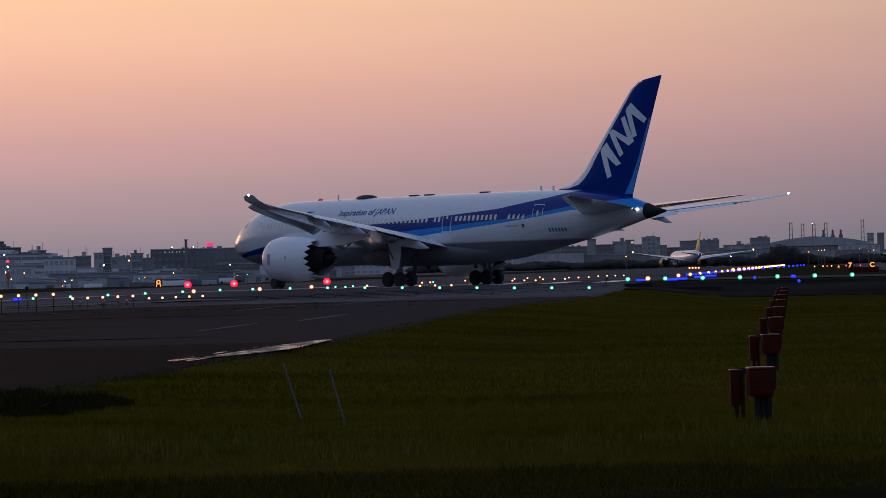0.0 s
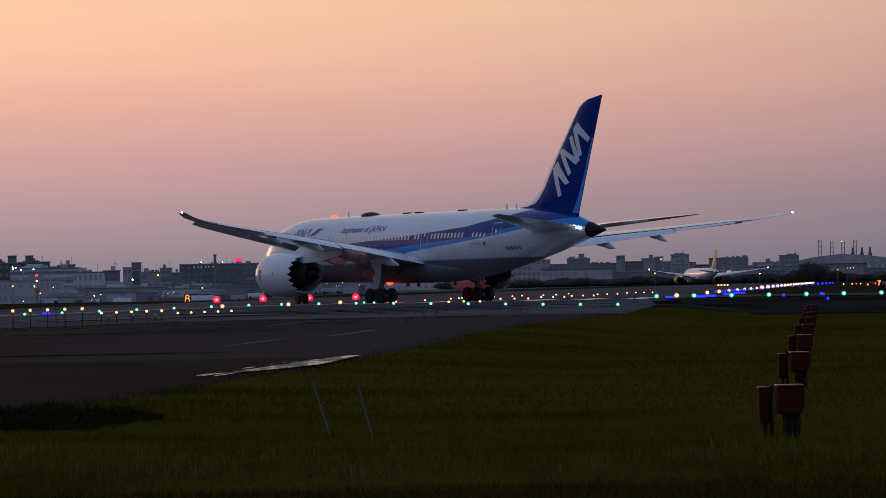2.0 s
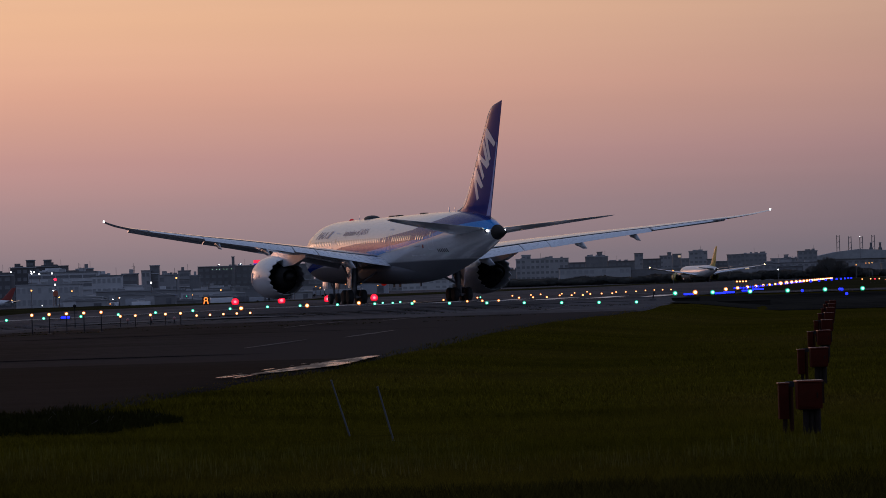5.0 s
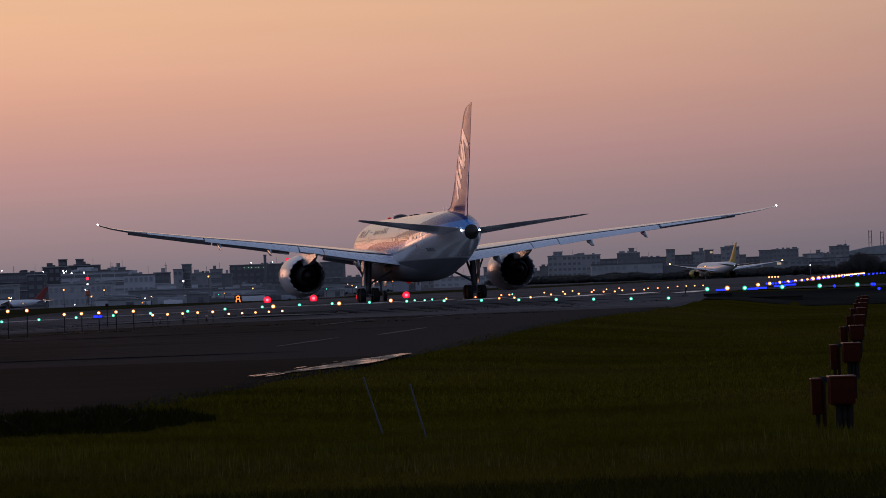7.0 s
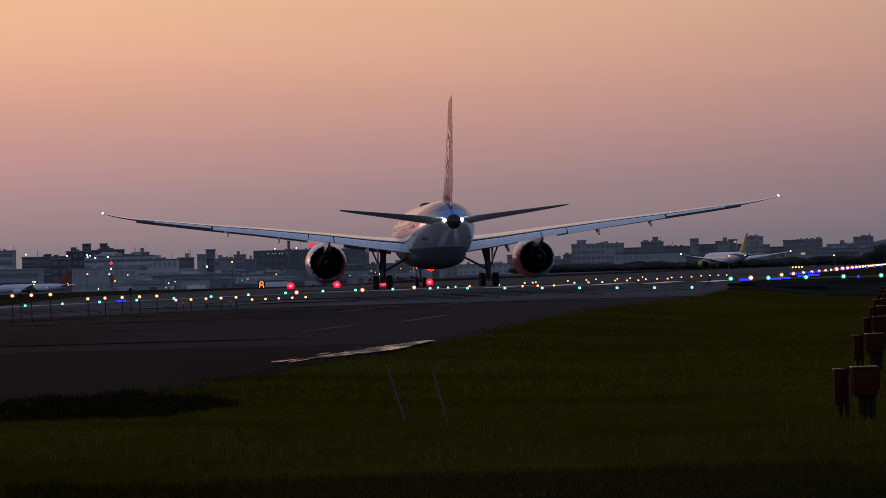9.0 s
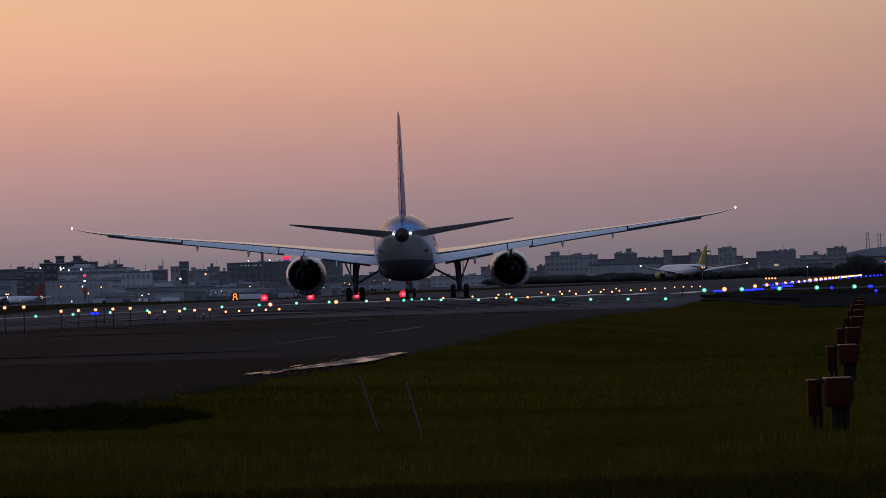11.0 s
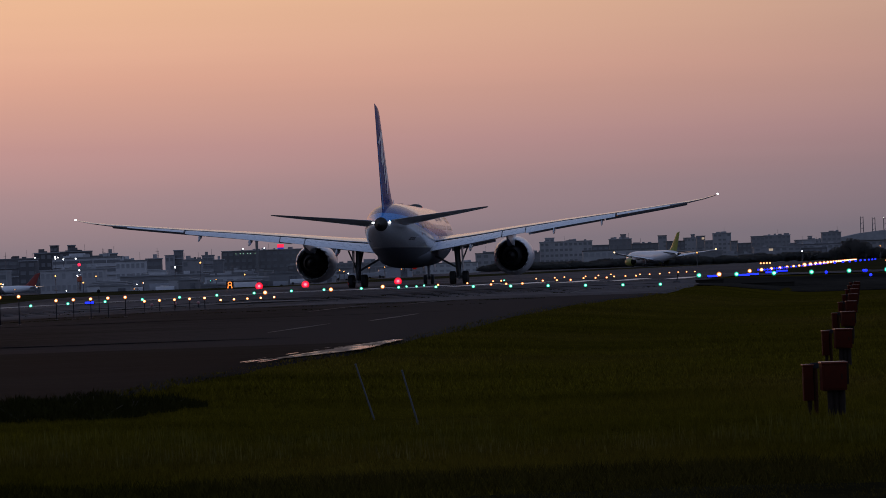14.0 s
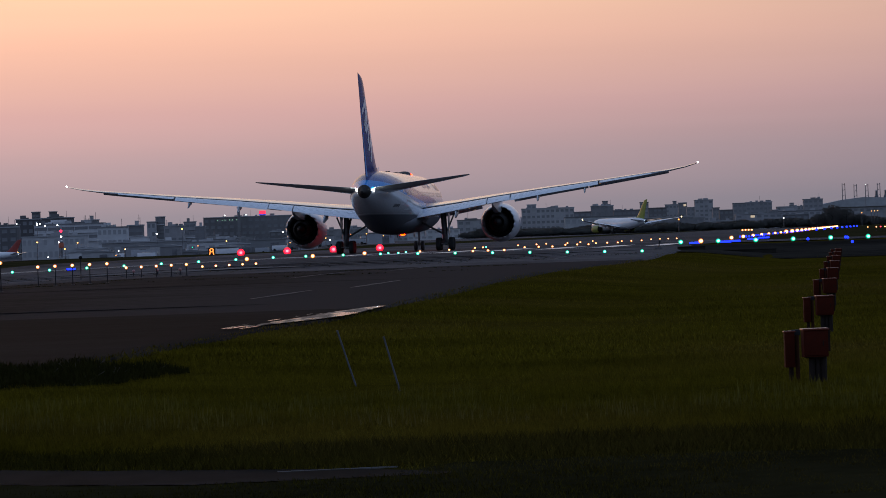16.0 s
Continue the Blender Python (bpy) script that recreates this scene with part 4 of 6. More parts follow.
# ---- airliners ----
STATIONS = [(0, 0.06, 3.96, 3.84), (0.15, 0.42, 4.32, 3.50), (0.6, 0.92, 4.85, 3.12), (1.3, 1.38, 5.38, 2.80), (2.3, 1.85, 6.0, 2.48), (3.6, 2.28, 6.68, 2.2),
            (5.2, 2.60, 7.22, 2.02), (7.2, 2.81, 7.58, 1.92), (9.5, 2.885, 7.72, 1.88), (14, 2.885, 7.75, 1.88), (20, 2.885, 7.75, 1.88), (27, 2.885, 7.75, 1.88),
            (34, 2.885, 7.75, 1.90), (37.5, 2.86, 7.75, 2.10), (40.5, 2.74, 7.74, 2.52), (43.5, 2.50, 7.70, 3.03), (46.5, 2.14, 7.60, 3.57),
            (49.4, 1.62, 7.34, 4.14), (51.5, 1.12, 6.90, 4.59), (53.1, 0.70, 6.45, 4.97), (54.4, 0.40, 6.03, 5.27), (55.3, 0.14, 5.76, 5.50)]
NOSE = 28.4


def smooth_curve(xs, ys):
    """A cubic through the points that never overshoots; gives a function."""
    n = len(xs)
    d = [(ys[i + 1] - ys[i]) / (xs[i + 1] - xs[i]) for i in range(n - 1)]
    m = [d[0]] + [0.0 if d[i - 1] * d[i] <= 0 else 2 * d[i - 1] * d[i] / (d[i - 1] + d[i]) for i in range(1, n - 1)] + [d[-1]]

    def f(x):
        x = min(max(x, xs[0]), xs[-1])
        i = 0
        while i < n - 2 and x > xs[i + 1]:
            i += 1
        h = xs[i + 1] - xs[i]
        t = (x - xs[i]) / h
        return ((1 + 2 * t) * (1 - t) ** 2 * ys[i] + t * (1 - t) ** 2 * h * m[i] + t * t * (3 - 2 * t) * ys[i + 1] + t * t * (t - 1) * h * m[i + 1])

    return f


BODY = [smooth_curve([r[0] for r in STATIONS], [r[k] for r in STATIONS]) for k in (1, 2, 3)]


def body_at(y):
    return [f(NOSE - y) for f in BODY]


FINE = [0, 0.06, 0.15, 0.35, 0.6, 0.95, 1.3, 1.8] + [2.3 + 0.55 * i for i in range(14)] + [10 + 2.0 * i for i in range(12)] + [34 + 0.5 * i for i in range(39)] + [53.2, 53.8, 54.4, 55.0, 55.3]
FINE_STATIONS = [(v, *(f(v) for f in BODY)) for v in FINE]


def side_x(y, z):
    hw, top, bot = body_at(y)
    k = (z - (top + bot) / 2) / ((top - bot) / 2)
    return hw * math.sqrt(max(0.0, 1 - k * k))


def body_rings(stations, n=40):
    rings = []
    for s, hw, top, bot in stations:
        zc, hh = (top + bot) / 2, (top - bot) / 2
        rings.append([(hw * math.sin(2 * math.pi * i / n), NOSE - s, zc + hh * math.cos(2 * math.pi * i / n)) for i in range(n)])
    return rings


FOIL = [(0.0, 0.0), (0.015, 0.30), (0.06, 0.58), (0.15, 0.86), (0.3, 1.0), (0.5, 0.88), (0.75, 0.50), (1.0, 0.06)]


def foil_ring(x, y_le, y_te, z, thick, droop=0.0, cut=1.0, bend=1.0):
    """An aerofoil ring at span x; droop lowers the trailing edge, bend curves it; cut keeps that share of the chord."""
    c = y_le - y_te
    pts = [(u, h) for u, h in FOIL if u < cut] + [(cut, interp(cut, [u for u, _ in FOIL], [h for _, h in FOIL]))]
    up = [(x, y_le - u * c, z + thick / 2 * h * 1.1 - droop * u ** bend) for u, h in pts]
    dn = [(x, y_le - u * c, z - thick / 2 * h * 0.9 - droop * u ** bend) for u, h in reversed(pts[1:])]
    return up + dn


def sash(pts, half, lift=0.012, n=5):
    """A quadrilateral (y, z corners) laid on the surface whose half-breadth is half(y, z); side -1 is port."""
    out = []
    for side in (-1, 1):
        bm = bmesh.new()
        grid = []
        for i in range(n + 1):
            row = []
            for j in range(n + 1):
                u, v = i / n, j / n
                a = Vector(pts[0]).lerp(Vector(pts[1]), u)
                b = Vector(pts[3]).lerp(Vector(pts[2]), u)
                p = a.lerp(b, v)
                row.append(bm.verts.new((side * (half(p[0], p[1]) + lift), p[0], p[1])))
            grid.append(row)
        for i in range(n):
            for j in range(n):
                bm.faces.new((grid[i][j], grid[i + 1][j], grid[i + 1][j + 1], grid[i][j + 1]))
        out.append(bm)
    return out


def join(bms):
    """Several bmeshes as one."""
    bm = bms[0]
    for other in bms[1:]:
        me = bpy.data.meshes.new("tmp")
        other.to_mesh(me)
        other.free()
        bm.from_mesh(me)
        bpy.data.meshes.remove(me)
    return bm


WING = [(2.3, 8.9, -3.0, 3.85, 1.45), (6.0, 6.1, -3.9, 4.30, 1.12), (10.6, 2.9, -4.9, 4.93, 0.84), (15.5, -0.4, -6.3, 5.52, 0.62), (20.6, -3.85, -7.9, 6.05, 0.45),
        (25.5, -7.15, -9.6, 6.61, 0.30), (27.4, -8.75, -10.4, 6.84, 0.22), (28.8, -9.8, -11.5, 7.07, 0.15), (29.75, -10.9, -12.3, 7.30, 0.10), (30.13, -11.6, -12.5, 7.42, 0.04)]


def wing_at(x):
    cols = list(zip(*WING))
    return [interp(x, cols[0], cols[k]) for k in range(1, 5)]


def fin_edges(z):
    le = interp(z, (7.2, 7.75, 7.9, 8.46, 9.2, 9.9, 15.5, 16.0, 16.2, 16.34, 16.46), (-13.2, -14.8, -16.0, -17.05, -18.0, -18.57, -23.58, -24.40, -25.1, -26.1, -26.95))
    te = interp(z, (6.8, 16.46), (-23.37, -27.12))
    return le, te


def fin_half(y, z):
    le, te = fin_edges(z)
    u = min(max((le - y) / (le - te), 0), 1)
    return 0.048 * min(le - te, 6.8) * interp(u, [a for a, _ in FOIL], [b for _, b in FOIL])


ROLLING, TURNING = [], []


def turning_lamp(name, r, back, lens, parent, label):
    """A round lamp whose glowing half looks along its own +z; the other half is a dull cover."""
    halves = []
    for s in (1, -1):
        bm = bmesh.new()
        n = 12
        rings = [[(r * math.cos(a) * math.cos(2 * math.pi * i / n), r * math.cos(a) * math.sin(2 * math.pi * i / n), s * r * math.sin(a)) for i in range(n)] for a in (0.0, 0.5, 1.0, 1.45)]
        loft(bm, rings)
        halves.append(bm)
    lamp = part(name, halves[1], back, parent, label)
    part("lens", halves[0], lens, lamp, "brightly flashing lens")
    return lamp


def airliner(name, label, big, scale, skin, tail_paint, detail=True):
    """A twin-jet; origin on the ground under the main gear, nose towards +y."""
    A = thing(name, label, "airplane")
    S = Matrix.Diagonal((*scale, 1))

    def p(nm, bm, material, parent=A, text="", smooth=True):
        bmesh.ops.transform(bm, matrix=S, verts=bm.verts)
        return part(nm, bm, material, parent, text, smooth)

    bm = bmesh.new()
    loft(bm, body_rings(FINE_STATIONS if detail else STATIONS, 72 if detail else 28))
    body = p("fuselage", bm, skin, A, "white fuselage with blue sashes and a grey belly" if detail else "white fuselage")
    bm = bmesh.new()
    loft(bm, body_rings([(53.6, 0.61, 6.32, 5.06), (54.4, 0.425, 6.06, 5.24), (55.3, 0.18, 5.79, 5.47), (55.6, 0.12, 5.74, 5.52), (55.62, 0.05, 5.68, 5.58)], 24))
    p("tail_cone", bm, METAL_AND_SHADE, A, "dark bare metal exhaust cone")
    # wing fairing
    bm = bmesh.new()
    rings = []
    for y, hw, bot, rim in ((10.5, 0.8, 1.95, 2.9), (8.5, 2.0, 1.82, 3.2), (5, 2.62, 1.71, 3.7), (0, 2.70, 1.69, 4.05), (-3, 2.62, 1.71, 4.2), (-5.5, 2.40, 1.84, 4.0), (-8, 2.05, 2.05, 3.6), (-10.5, 1.4, 2.5, 3.0)):
        ring = []
        for k in range(32):
            a = 2 * math.pi * k / 32
            high = (rim - 2.95 if math.sin(a) > 0 else 2.95 - bot) * math.sin(a)
            ring.append((hw * math.copysign(abs(math.cos(a)) ** 0.92, math.cos(a)), y, 2.95 + high))
        rings.append(ring)
    loft(bm, rings)
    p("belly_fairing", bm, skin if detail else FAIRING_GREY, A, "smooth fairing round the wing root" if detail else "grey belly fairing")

    # fin
    bm = bmesh.new()
    rings = []
    for z in (6.3, 7.2, 7.75, 7.9, 8.1, 8.46, 8.8, 9.2, 9.9, 11.2, 12.5, 14.2, 15.5, 15.8, 16.0, 16.12, 16.2, 16.28, 16.34, 16.4, 16.46):
        le, te = fin_edges(z)
        c = le - te
        t = 0.096 * min(c, 6.8)
        up = [(t / 2 * h, le - u * c, z) for u, h in FOIL]
        dn = [(-t / 2 * h, le - u * c, z) for u, h in reversed(FOIL[1:])]
        rings.append(up + dn)
    loft(bm, rings)
    fin = p("fin", bm, tail_paint, A, "tall swept fin in dark blue" if detail else "swept lime-yellow fin")

    for s in (-1, 1):
        # tailplane
        bm = bmesh.new()
        loft(bm, [foil_ring(s * x, le, te, z, t, dr) for x, le, te, z, t, dr in
                  ((0.5, -18.2, -24.2, 5.52, 0.62, -0.50), (3.5, -20.5, -25.0, 5.96, 0.42, -0.37), (7.5, -23.6, -26.0, 6.52, 0.24, -0.19), (9.2, -25.0, -26.5, 6.75, 0.14, -0.12), (9.75, -25.8, -26.8, 6.84, 0.05, -0.06))])
        p("tailplane", bm, WING_GREY, A, "swept grey tailplane")
        # wing with its trailing parts
        bm = bmesh.new()
        loft(bm, [foil_ring(s * x, le, te, z, t, cut=0.76 if x < 26 else 1.0) for x, le, te, z, t in WING])
        wing = p("wing", bm, WING_GREY, A, "long raked grey wing")
        for nm, x0, x1, ang in (("flap", 2.5, 9.4, 11), ("flaperon", 9.5, 11.7, 11), ("flap", 11.8, 20.4, 14), ("aileron", 20.55, 25.6, 7)):
            bm = bmesh.new()
            rings = []
            n = 5
            for k in range(n + 1):
                x = x0 + (x1 - x0) * k / n
                le, te, z, t = wing_at(x)
                c = (le - te) * 0.27
                hinge = te + c * 0.86
                dr = math.sin(radians(ang)) * c
                rings.append(foil_ring(s * x, hinge, hinge - c * math.cos(radians(ang)), z - t * 0.02, t * 0.36, dr, bend=1.8))
            loft(bm, rings)
            p(nm, bm, FLAP_GREY, A, "lowered pale flap" if nm == "flap" else "pale trailing-edge surface")
        # dark strip painting the shaded cove above the flaps, and the lowered slats along the front edge
        bm = bmesh.new()
        rings = []
        for k in range(9):
            x = 2.5 + (25.6 - 2.5) * k / 8
            le, te, z, t = wing_at(x)
            yc = le - 0.762 * (le - te)
            rings.append([(s * x, yc, z + t * 0.20), (s * x, yc - 0.05, z + t * 0.20), (s * x, yc - 0.05, z - t * 0.22), (s * x, yc, z - t * 0.22)])
        loft(bm, rings)
        p("flap_cove", bm, METAL_AND_SHADE, A, "dark strip for the shade between wing and flap")
        for x0, x1 in ((3.6, 8.2), (11.6, 19.2), (19.3, 27.2)):
            bm = bmesh.new()
            rings = []
            for k in range(6):
                x = x0 + (x1 - x0) * k / 5
                le, te, z, t = wing_at(x)
                c = 0.14 * (le - te) + 0.35
                rings.append(foil_ring(s * x, le + c * 0.75, le - c * 0.25, z - 0.34 * c - 0.04, max(0.10, t * 0.34), -0.36 * c))
            loft(bm, rings)
            p("slat", bm, WING_GREY, A, "lowered front slat")
        for x, ln, fat in ((6.4, 4.4, 1.0), (14.5, 3.2, 0.85), (19.1, 2.7, 0.70)):
            le, te, z, t = wing_at(x)
            bm = bmesh.new()
            rings = []
            for u, r in ((0, 0.03), (0.12, 0.20), (0.4, 0.32), (0.7, 0.28), (1.0, 0.03)):
                yy = te + ln * 0.62 - ln * u
                zz = z - t * 0.45 - 0.18 - (0.85 * max(0, u - 0.40))
                rings.append([(s * x + fat * r * 0.5 * math.cos(2 * math.pi * i / 10), yy, zz + fat * r * 1.25 * math.sin(2 * math.pi * i / 10)) for i in range(10)])
            loft(bm, rings)
            p("track_fairing", bm, WING_GREY, A)
        p("tip_lamp", ball((s * 30.08, -11.95, 7.43), 0.09 if detail else 0.34, 10), LAMP_WHITE if detail else CORES["warm_lamp"], A, "bright wing tip lamp")
        # engine
        ex, ez = s * 9.79, 2.56
        n = 36
        rings = []
        for y, r in ((9.7, 1.52), (10.25, 1.56), (10.4, 1.64), (10.25, 1.75), (9.5, 1.89), (7.9, 1.95), (6.2, 1.88), (5.0, 1.71)):
            rings.append([(ex + r * math.cos(2 * math.pi * i / n), y, ez + r * math.sin(2 * math.pi * i / n)) for i in range(n)])
        tooth = []
        for i in range(n):
            y = 4.15 if i % 2 else 4.85
            tooth.append((ex + 1.61 * math.cos(2 * math.pi * i / n), y, ez + 1.61 * math.sin(2 * math.pi * i / n)))
        rings.append(tooth)
        rings.append([(ex + 1.54 * math.cos(2 * math.pi * i / n), (4.21 if i % 2 else 4.9), ez + 1.54 * math.sin(2 * math.pi * i / n)) for i in range(n)])
        rings.append([(ex + 1.46 * math.cos(2 * math.pi * i / n), 6.5, ez + 1.46 * math.sin(2 * math.pi * i / n)) for i in range(n)])
        bm = bmesh.new()
        loft(bm, rings, caps=False)
        eng = p("engine", bm, LIME_DULL if tail_paint is LIME else WHITE, A, "lime-yellow engine cowl" if tail_paint is LIME else "white engine cowl with a sawtooth rear rim")
        p("duct", turned([(9.6, 1.47), (9.0, 1.42), (8.7, 0.3), (8.3, 0.3), (8.2, 1.43), (6.3, 1.45), (6.2, 0.9)], 30, (ex, 0, ez)), METAL_AND_SHADE, eng, "dark inside of the engine")
        core = [(6.3, 1.02), (4.8, 0.98), (3.8, 0.80), (3.4, 0.66), (3.55, 0.60), (3.6, 0.42), (3.1, 0.34), (2.4, 0.10), (2.25, 0.02)]
        p("exhaust", turned(core, 28, (ex, 0, ez)), METAL_AND_SHADE, eng, "sooty core exhaust and plug")
        if detail:
            for yy, zz, wy, wz in ((9.2, 0.0, 0.35, 0.9), (6.9, 0.1, 0.22, 0.24)):
                p("cowl_vent", one_box((ex + s * 1.90, yy, ez + zz), (0.06, wy, wz), 0.02), GREY, eng, "small dark cowl vent")
        p("spinner", turned([(10.0, 0.02), (9.6, 0.25), (8.8, 0.42), (8.7, 0.2)], 20, (ex, 0, ez)), SOOT, eng)
        bm = bmesh.new()
        loft(bm, [[(ex - w, y, z0), (ex + w, y, z0), (ex + w, y, z1), (ex - w, y, z1)] for y, w, z0, z1 in
                  ((9.4, 0.06, 4.45, 4.62), (7.8, 0.26, 4.2, 4.80), (4.4, 0.30, 3.5, 4.75), (1.4, 0.26, 3.6, 4.7), (-2.0, 0.08, 4.2, 4.5))])
        p("pylon", bm, WHITE, A, "white engine pylon")
        # main gear
        gx = s * 4.9
        leg = p("main_gear_leg", rod((gx, 0, 0.62), (gx - s * 0.15, 0.1, 4.0), 0.25, 0.30, 14), STEEL, A, "steel main landing gear leg")
        p("side_brace", rod((gx - s * 0.05, 0.05, 1.55), (s * 2.4, 0.3, 2.9), 0.10, n=10), STEEL, leg)
        p("drag_brace", rod((gx, 0, 1.3), (gx - s * 0.5, 1.8, 4.0), 0.11, n=10), STEEL, leg)
        p("torque_link", rod((gx, -0.32, 0.8), (gx, -0.40, 1.5), 0.07, n=8), STEEL, leg)
        p("retract_jack", rod((gx + s * 0.2, 0.2, 1.9), (gx + s * 0.9, 0.6, 3.6), 0.08, n=8), STEEL, leg)
        p("bogie", rod((gx, -0.95, 0.62), (gx, 0.95, 0.62), 0.13, n=12), STEEL, leg)
        for yy in (-0.75, 0.75):
            p("axle", rod((gx - 0.62, yy, 0.62), (gx + 0.62, yy, 0.62), 0.07, n=10), STEEL, leg)
            for xx in (-0.62, 0.62):
                tyre = [(-0.24, 0.36), (-0.24, 0.52), (-0.20, 0.60), (-0.1, 0.635), (0.1, 0.635), (0.20, 0.60), (0.24, 0.52), (0.24, 0.36)]
                w = p("wheel", turned(tyre, 24, (0, 0, 0), "X"), RUBBER, A, "black main gear tyre")
                p("rim", turned([(-0.17, 0.30), (-0.12, 0.365), (0.12, 0.365), (0.17, 0.30), (0.10, 0.12)], 20, (0, 0, 0), "X"), STEEL, w)
                w.matrix_basis = Matrix.Translation(S @ Vector((gx + xx, yy, 0.63)))
                if detail:
                    ROLLING.append((w, 0.635))
        bm = bmesh.new()
        loft(bm, [[(s * 5.28 - 0.04, y1, z), (s * 5.28 + 0.04, y1, z), (s * 5.28 + 0.04, y0, z), (s * 5.28 - 0.04, y0, z)] for z, y0, y1 in ((1.45, -0.25, 0.40), (1.7, -0.42, 0.55), (2.6, -0.62, 0.75), (3.7, -0.75, 0.95))])
        p("gear_door", bm, WHITE, A, "white landing gear door")
        p("tail_lamp", ball((s * 0.78, -24.75, 5.84), 0.09, 10), LAMP_WHITE, A, "white tail lamp")
    # nose gear
    ny = 22.78
    leg = p("nose_gear_leg", rod((0, ny, 0.5), (0, ny + 0.15, 2.4), 0.11, 0.14, 12), STEEL, A, "steel nose gear leg")
    p("nose_brace", rod((0, ny, 1.2), (0, ny + 1.4, 2.2), 0.06, n=8), STEEL, leg)
    for xx in (-0.36, 0.36):
        w = p("wheel", turned([(-0.17, 0.28), (-0.17, 0.42), (-0.1, 0.50), (0.1, 0.50), (0.17, 0.42), (0.17, 0.28)], 22, (0, 0, 0), "X"), RUBBER, A, "black nose gear tyre")
        p("rim", turned([(-0.12, 0.2), (-0.09, 0.285), (0.09, 0.285), (0.12, 0.2)], 16, (0, 0, 0), "X"), STEEL, w)
        w.matrix_basis = Matrix.Translation(S @ Vector((xx, ny, 0.5)))
        if detail:
            ROLLING.append((w, 0.5))
        p("nose_gear_door", one_box((xx * 1.6, ny + 1.0, 1.75), (0.05, 1.7, 0.75), 0.015), WHITE, A)
    if not detail:
        return A
    TURNING.append((turning_lamp("beacon", 0.30, BEACON, FLASH_RED, A, "turning red beacon on the roof"), (0, 16.4, 7.62), (-0.12, -0.15, 0.98), 0.0))
    TURNING.append((turning_lamp("beacon", 0.32, BEACON, FLASH_RED, A, "turning red beacon under the belly"), (0, 6.8, 1.88), (0, 0, -1), 0.0))
    for s in (-1, 1):
        TURNING.append((turning_lamp("strobe", 0.15, STEEL, FLASH_WHITE, A, "turning white tail strobe"), (s * 0.74, -24.42, 5.84), (s, -0.5, 0), -0.05))
    for y, w in ((3.7, 0.5), (1.9, 0.5), (-4.2, 0.35)):
        p("aerial", one_box((0, y, 1.58), (0.05, w, 0.34), 0.012), SOOT, A, "dark blade aerial under the belly")
    bm = bmesh.new()
    bmesh.ops.create_uvsphere(bm, u_segments=20, v_segments=10, radius=1.0, matrix=Matrix.Translation((0, 10.0, 7.72)) @ Matrix.Diagonal((0.7, 1.25, 0.33, 1)))
    p("radome", bm, SOOT, A, "dark aerial dome on the roof")
    for y, hh in ((13.9, 0.46), (-12.6, 0.40), (-14.1, 0.36)):
        p("aerial", one_box((0, y, 7.9 + hh / 2 - 0.2), (0.03, 0.22, hh), 0.008), WHITE, A)
    for y in (3.6, 1.6, -5.6):
        p("aerial", one_box((0, y, 7.78), (0.5, 0.9, 0.12), 0.04), SOOT, A)

    # cabin windows and doors
    pane = bmesh.new()
    box(pane, (0, 0, 0), (0.014, 0.27, 0.44), 0.005)
    first = None
    doors = (21.85, 12.75, -3.85, -14.8)
    spots = [20.6 - 0.545 * i for i in range(64)]
    for side in (-1, 1):
        for y in spots:
            if min(abs(y - d) for d in doors) < 0.85 or -11.1 < y < -10.45 or -2.0 < y < -1.4 or y < -13.6:
                continue
            z = 5.60
            x = side_x(y, z)
            tilt = -math.degrees(math.atan2(z - 4.81, x)) * side
            m = pose(side * x, y, z, 0, tilt, 0)
            if first is None:
                first = part("cabin_window", pane, CABIN, A, "pale cabin window")
                first.matrix_basis = m
            else:
                share(first, m, A)
        for d in doors:
            bms = []
            for y0, y1, z0, z1 in ((d - 0.56, d + 0.56, 6.46, 6.52), (d - 0.56, d + 0.56, 4.49, 4.57), (d - 0.58, d - 0.52, 4.49, 6.52), (d + 0.52, d + 0.58, 4.49, 6.52)):
                quad = sash(((y0, z0), (y1, z0), (y1, z1), (y0, z1)), side_x, 0.014, 4)
                bms.append(quad[0 if side < 0 else 1])
                quad[1 if side < 0 else 0].free()
            door = part("cabin_door", join(bms), DOOR_LINE, A, "cabin door outline")
            quad = sash(((d - 0.12, 5.6), (d + 0.12, 5.6), (d + 0.12, 6.0), (d - 0.12, 6.0)), side_x, 0.016, 2)
            part("door_window", quad[0 if side < 0 else 1], CABIN, door)
            quad[1 if side < 0 else 0].free()
    # cockpit panes
    for side in (-1, 1):
        for y0, y1, z0, z1 in ((27.3, 26.5, 5.35, 5.95), (26.4, 25.5, 5.45, 6.25), (25.4, 24.6, 5.6, 6.2)):
            quad = sash(((y0, z0 - 0.1), (y1, z0), (y1, z1), (y0 - 0.35, z1 - 0.08)), side_x, 0.014, 3)
            part("cockpit_window", quad[0 if side < 0 else 1], PANE, A, "dark cockpit window")
            quad[1 if side < 0 else 0].free()
    # light-blue trim on the fin's rear edge
    for quad in (((-23.50, 7.1), (-22.62, 7.1), (-23.45, 8.3), (-23.93, 8.3)), ((-23.93, 8.3), (-23.45, 8.3), (-24.30, 10.0), (-24.60, 10.0)), ((-24.60, 10.0), (-24.30, 10.0), (-25.60, 13.1), (-25.78, 13.1))):
        for bm in sash(quad, fin_half, 0.012, 8):
            p("fin_trim", bm, SKY_BLUE, A, "light blue rear edge of the fin")
    rings = []
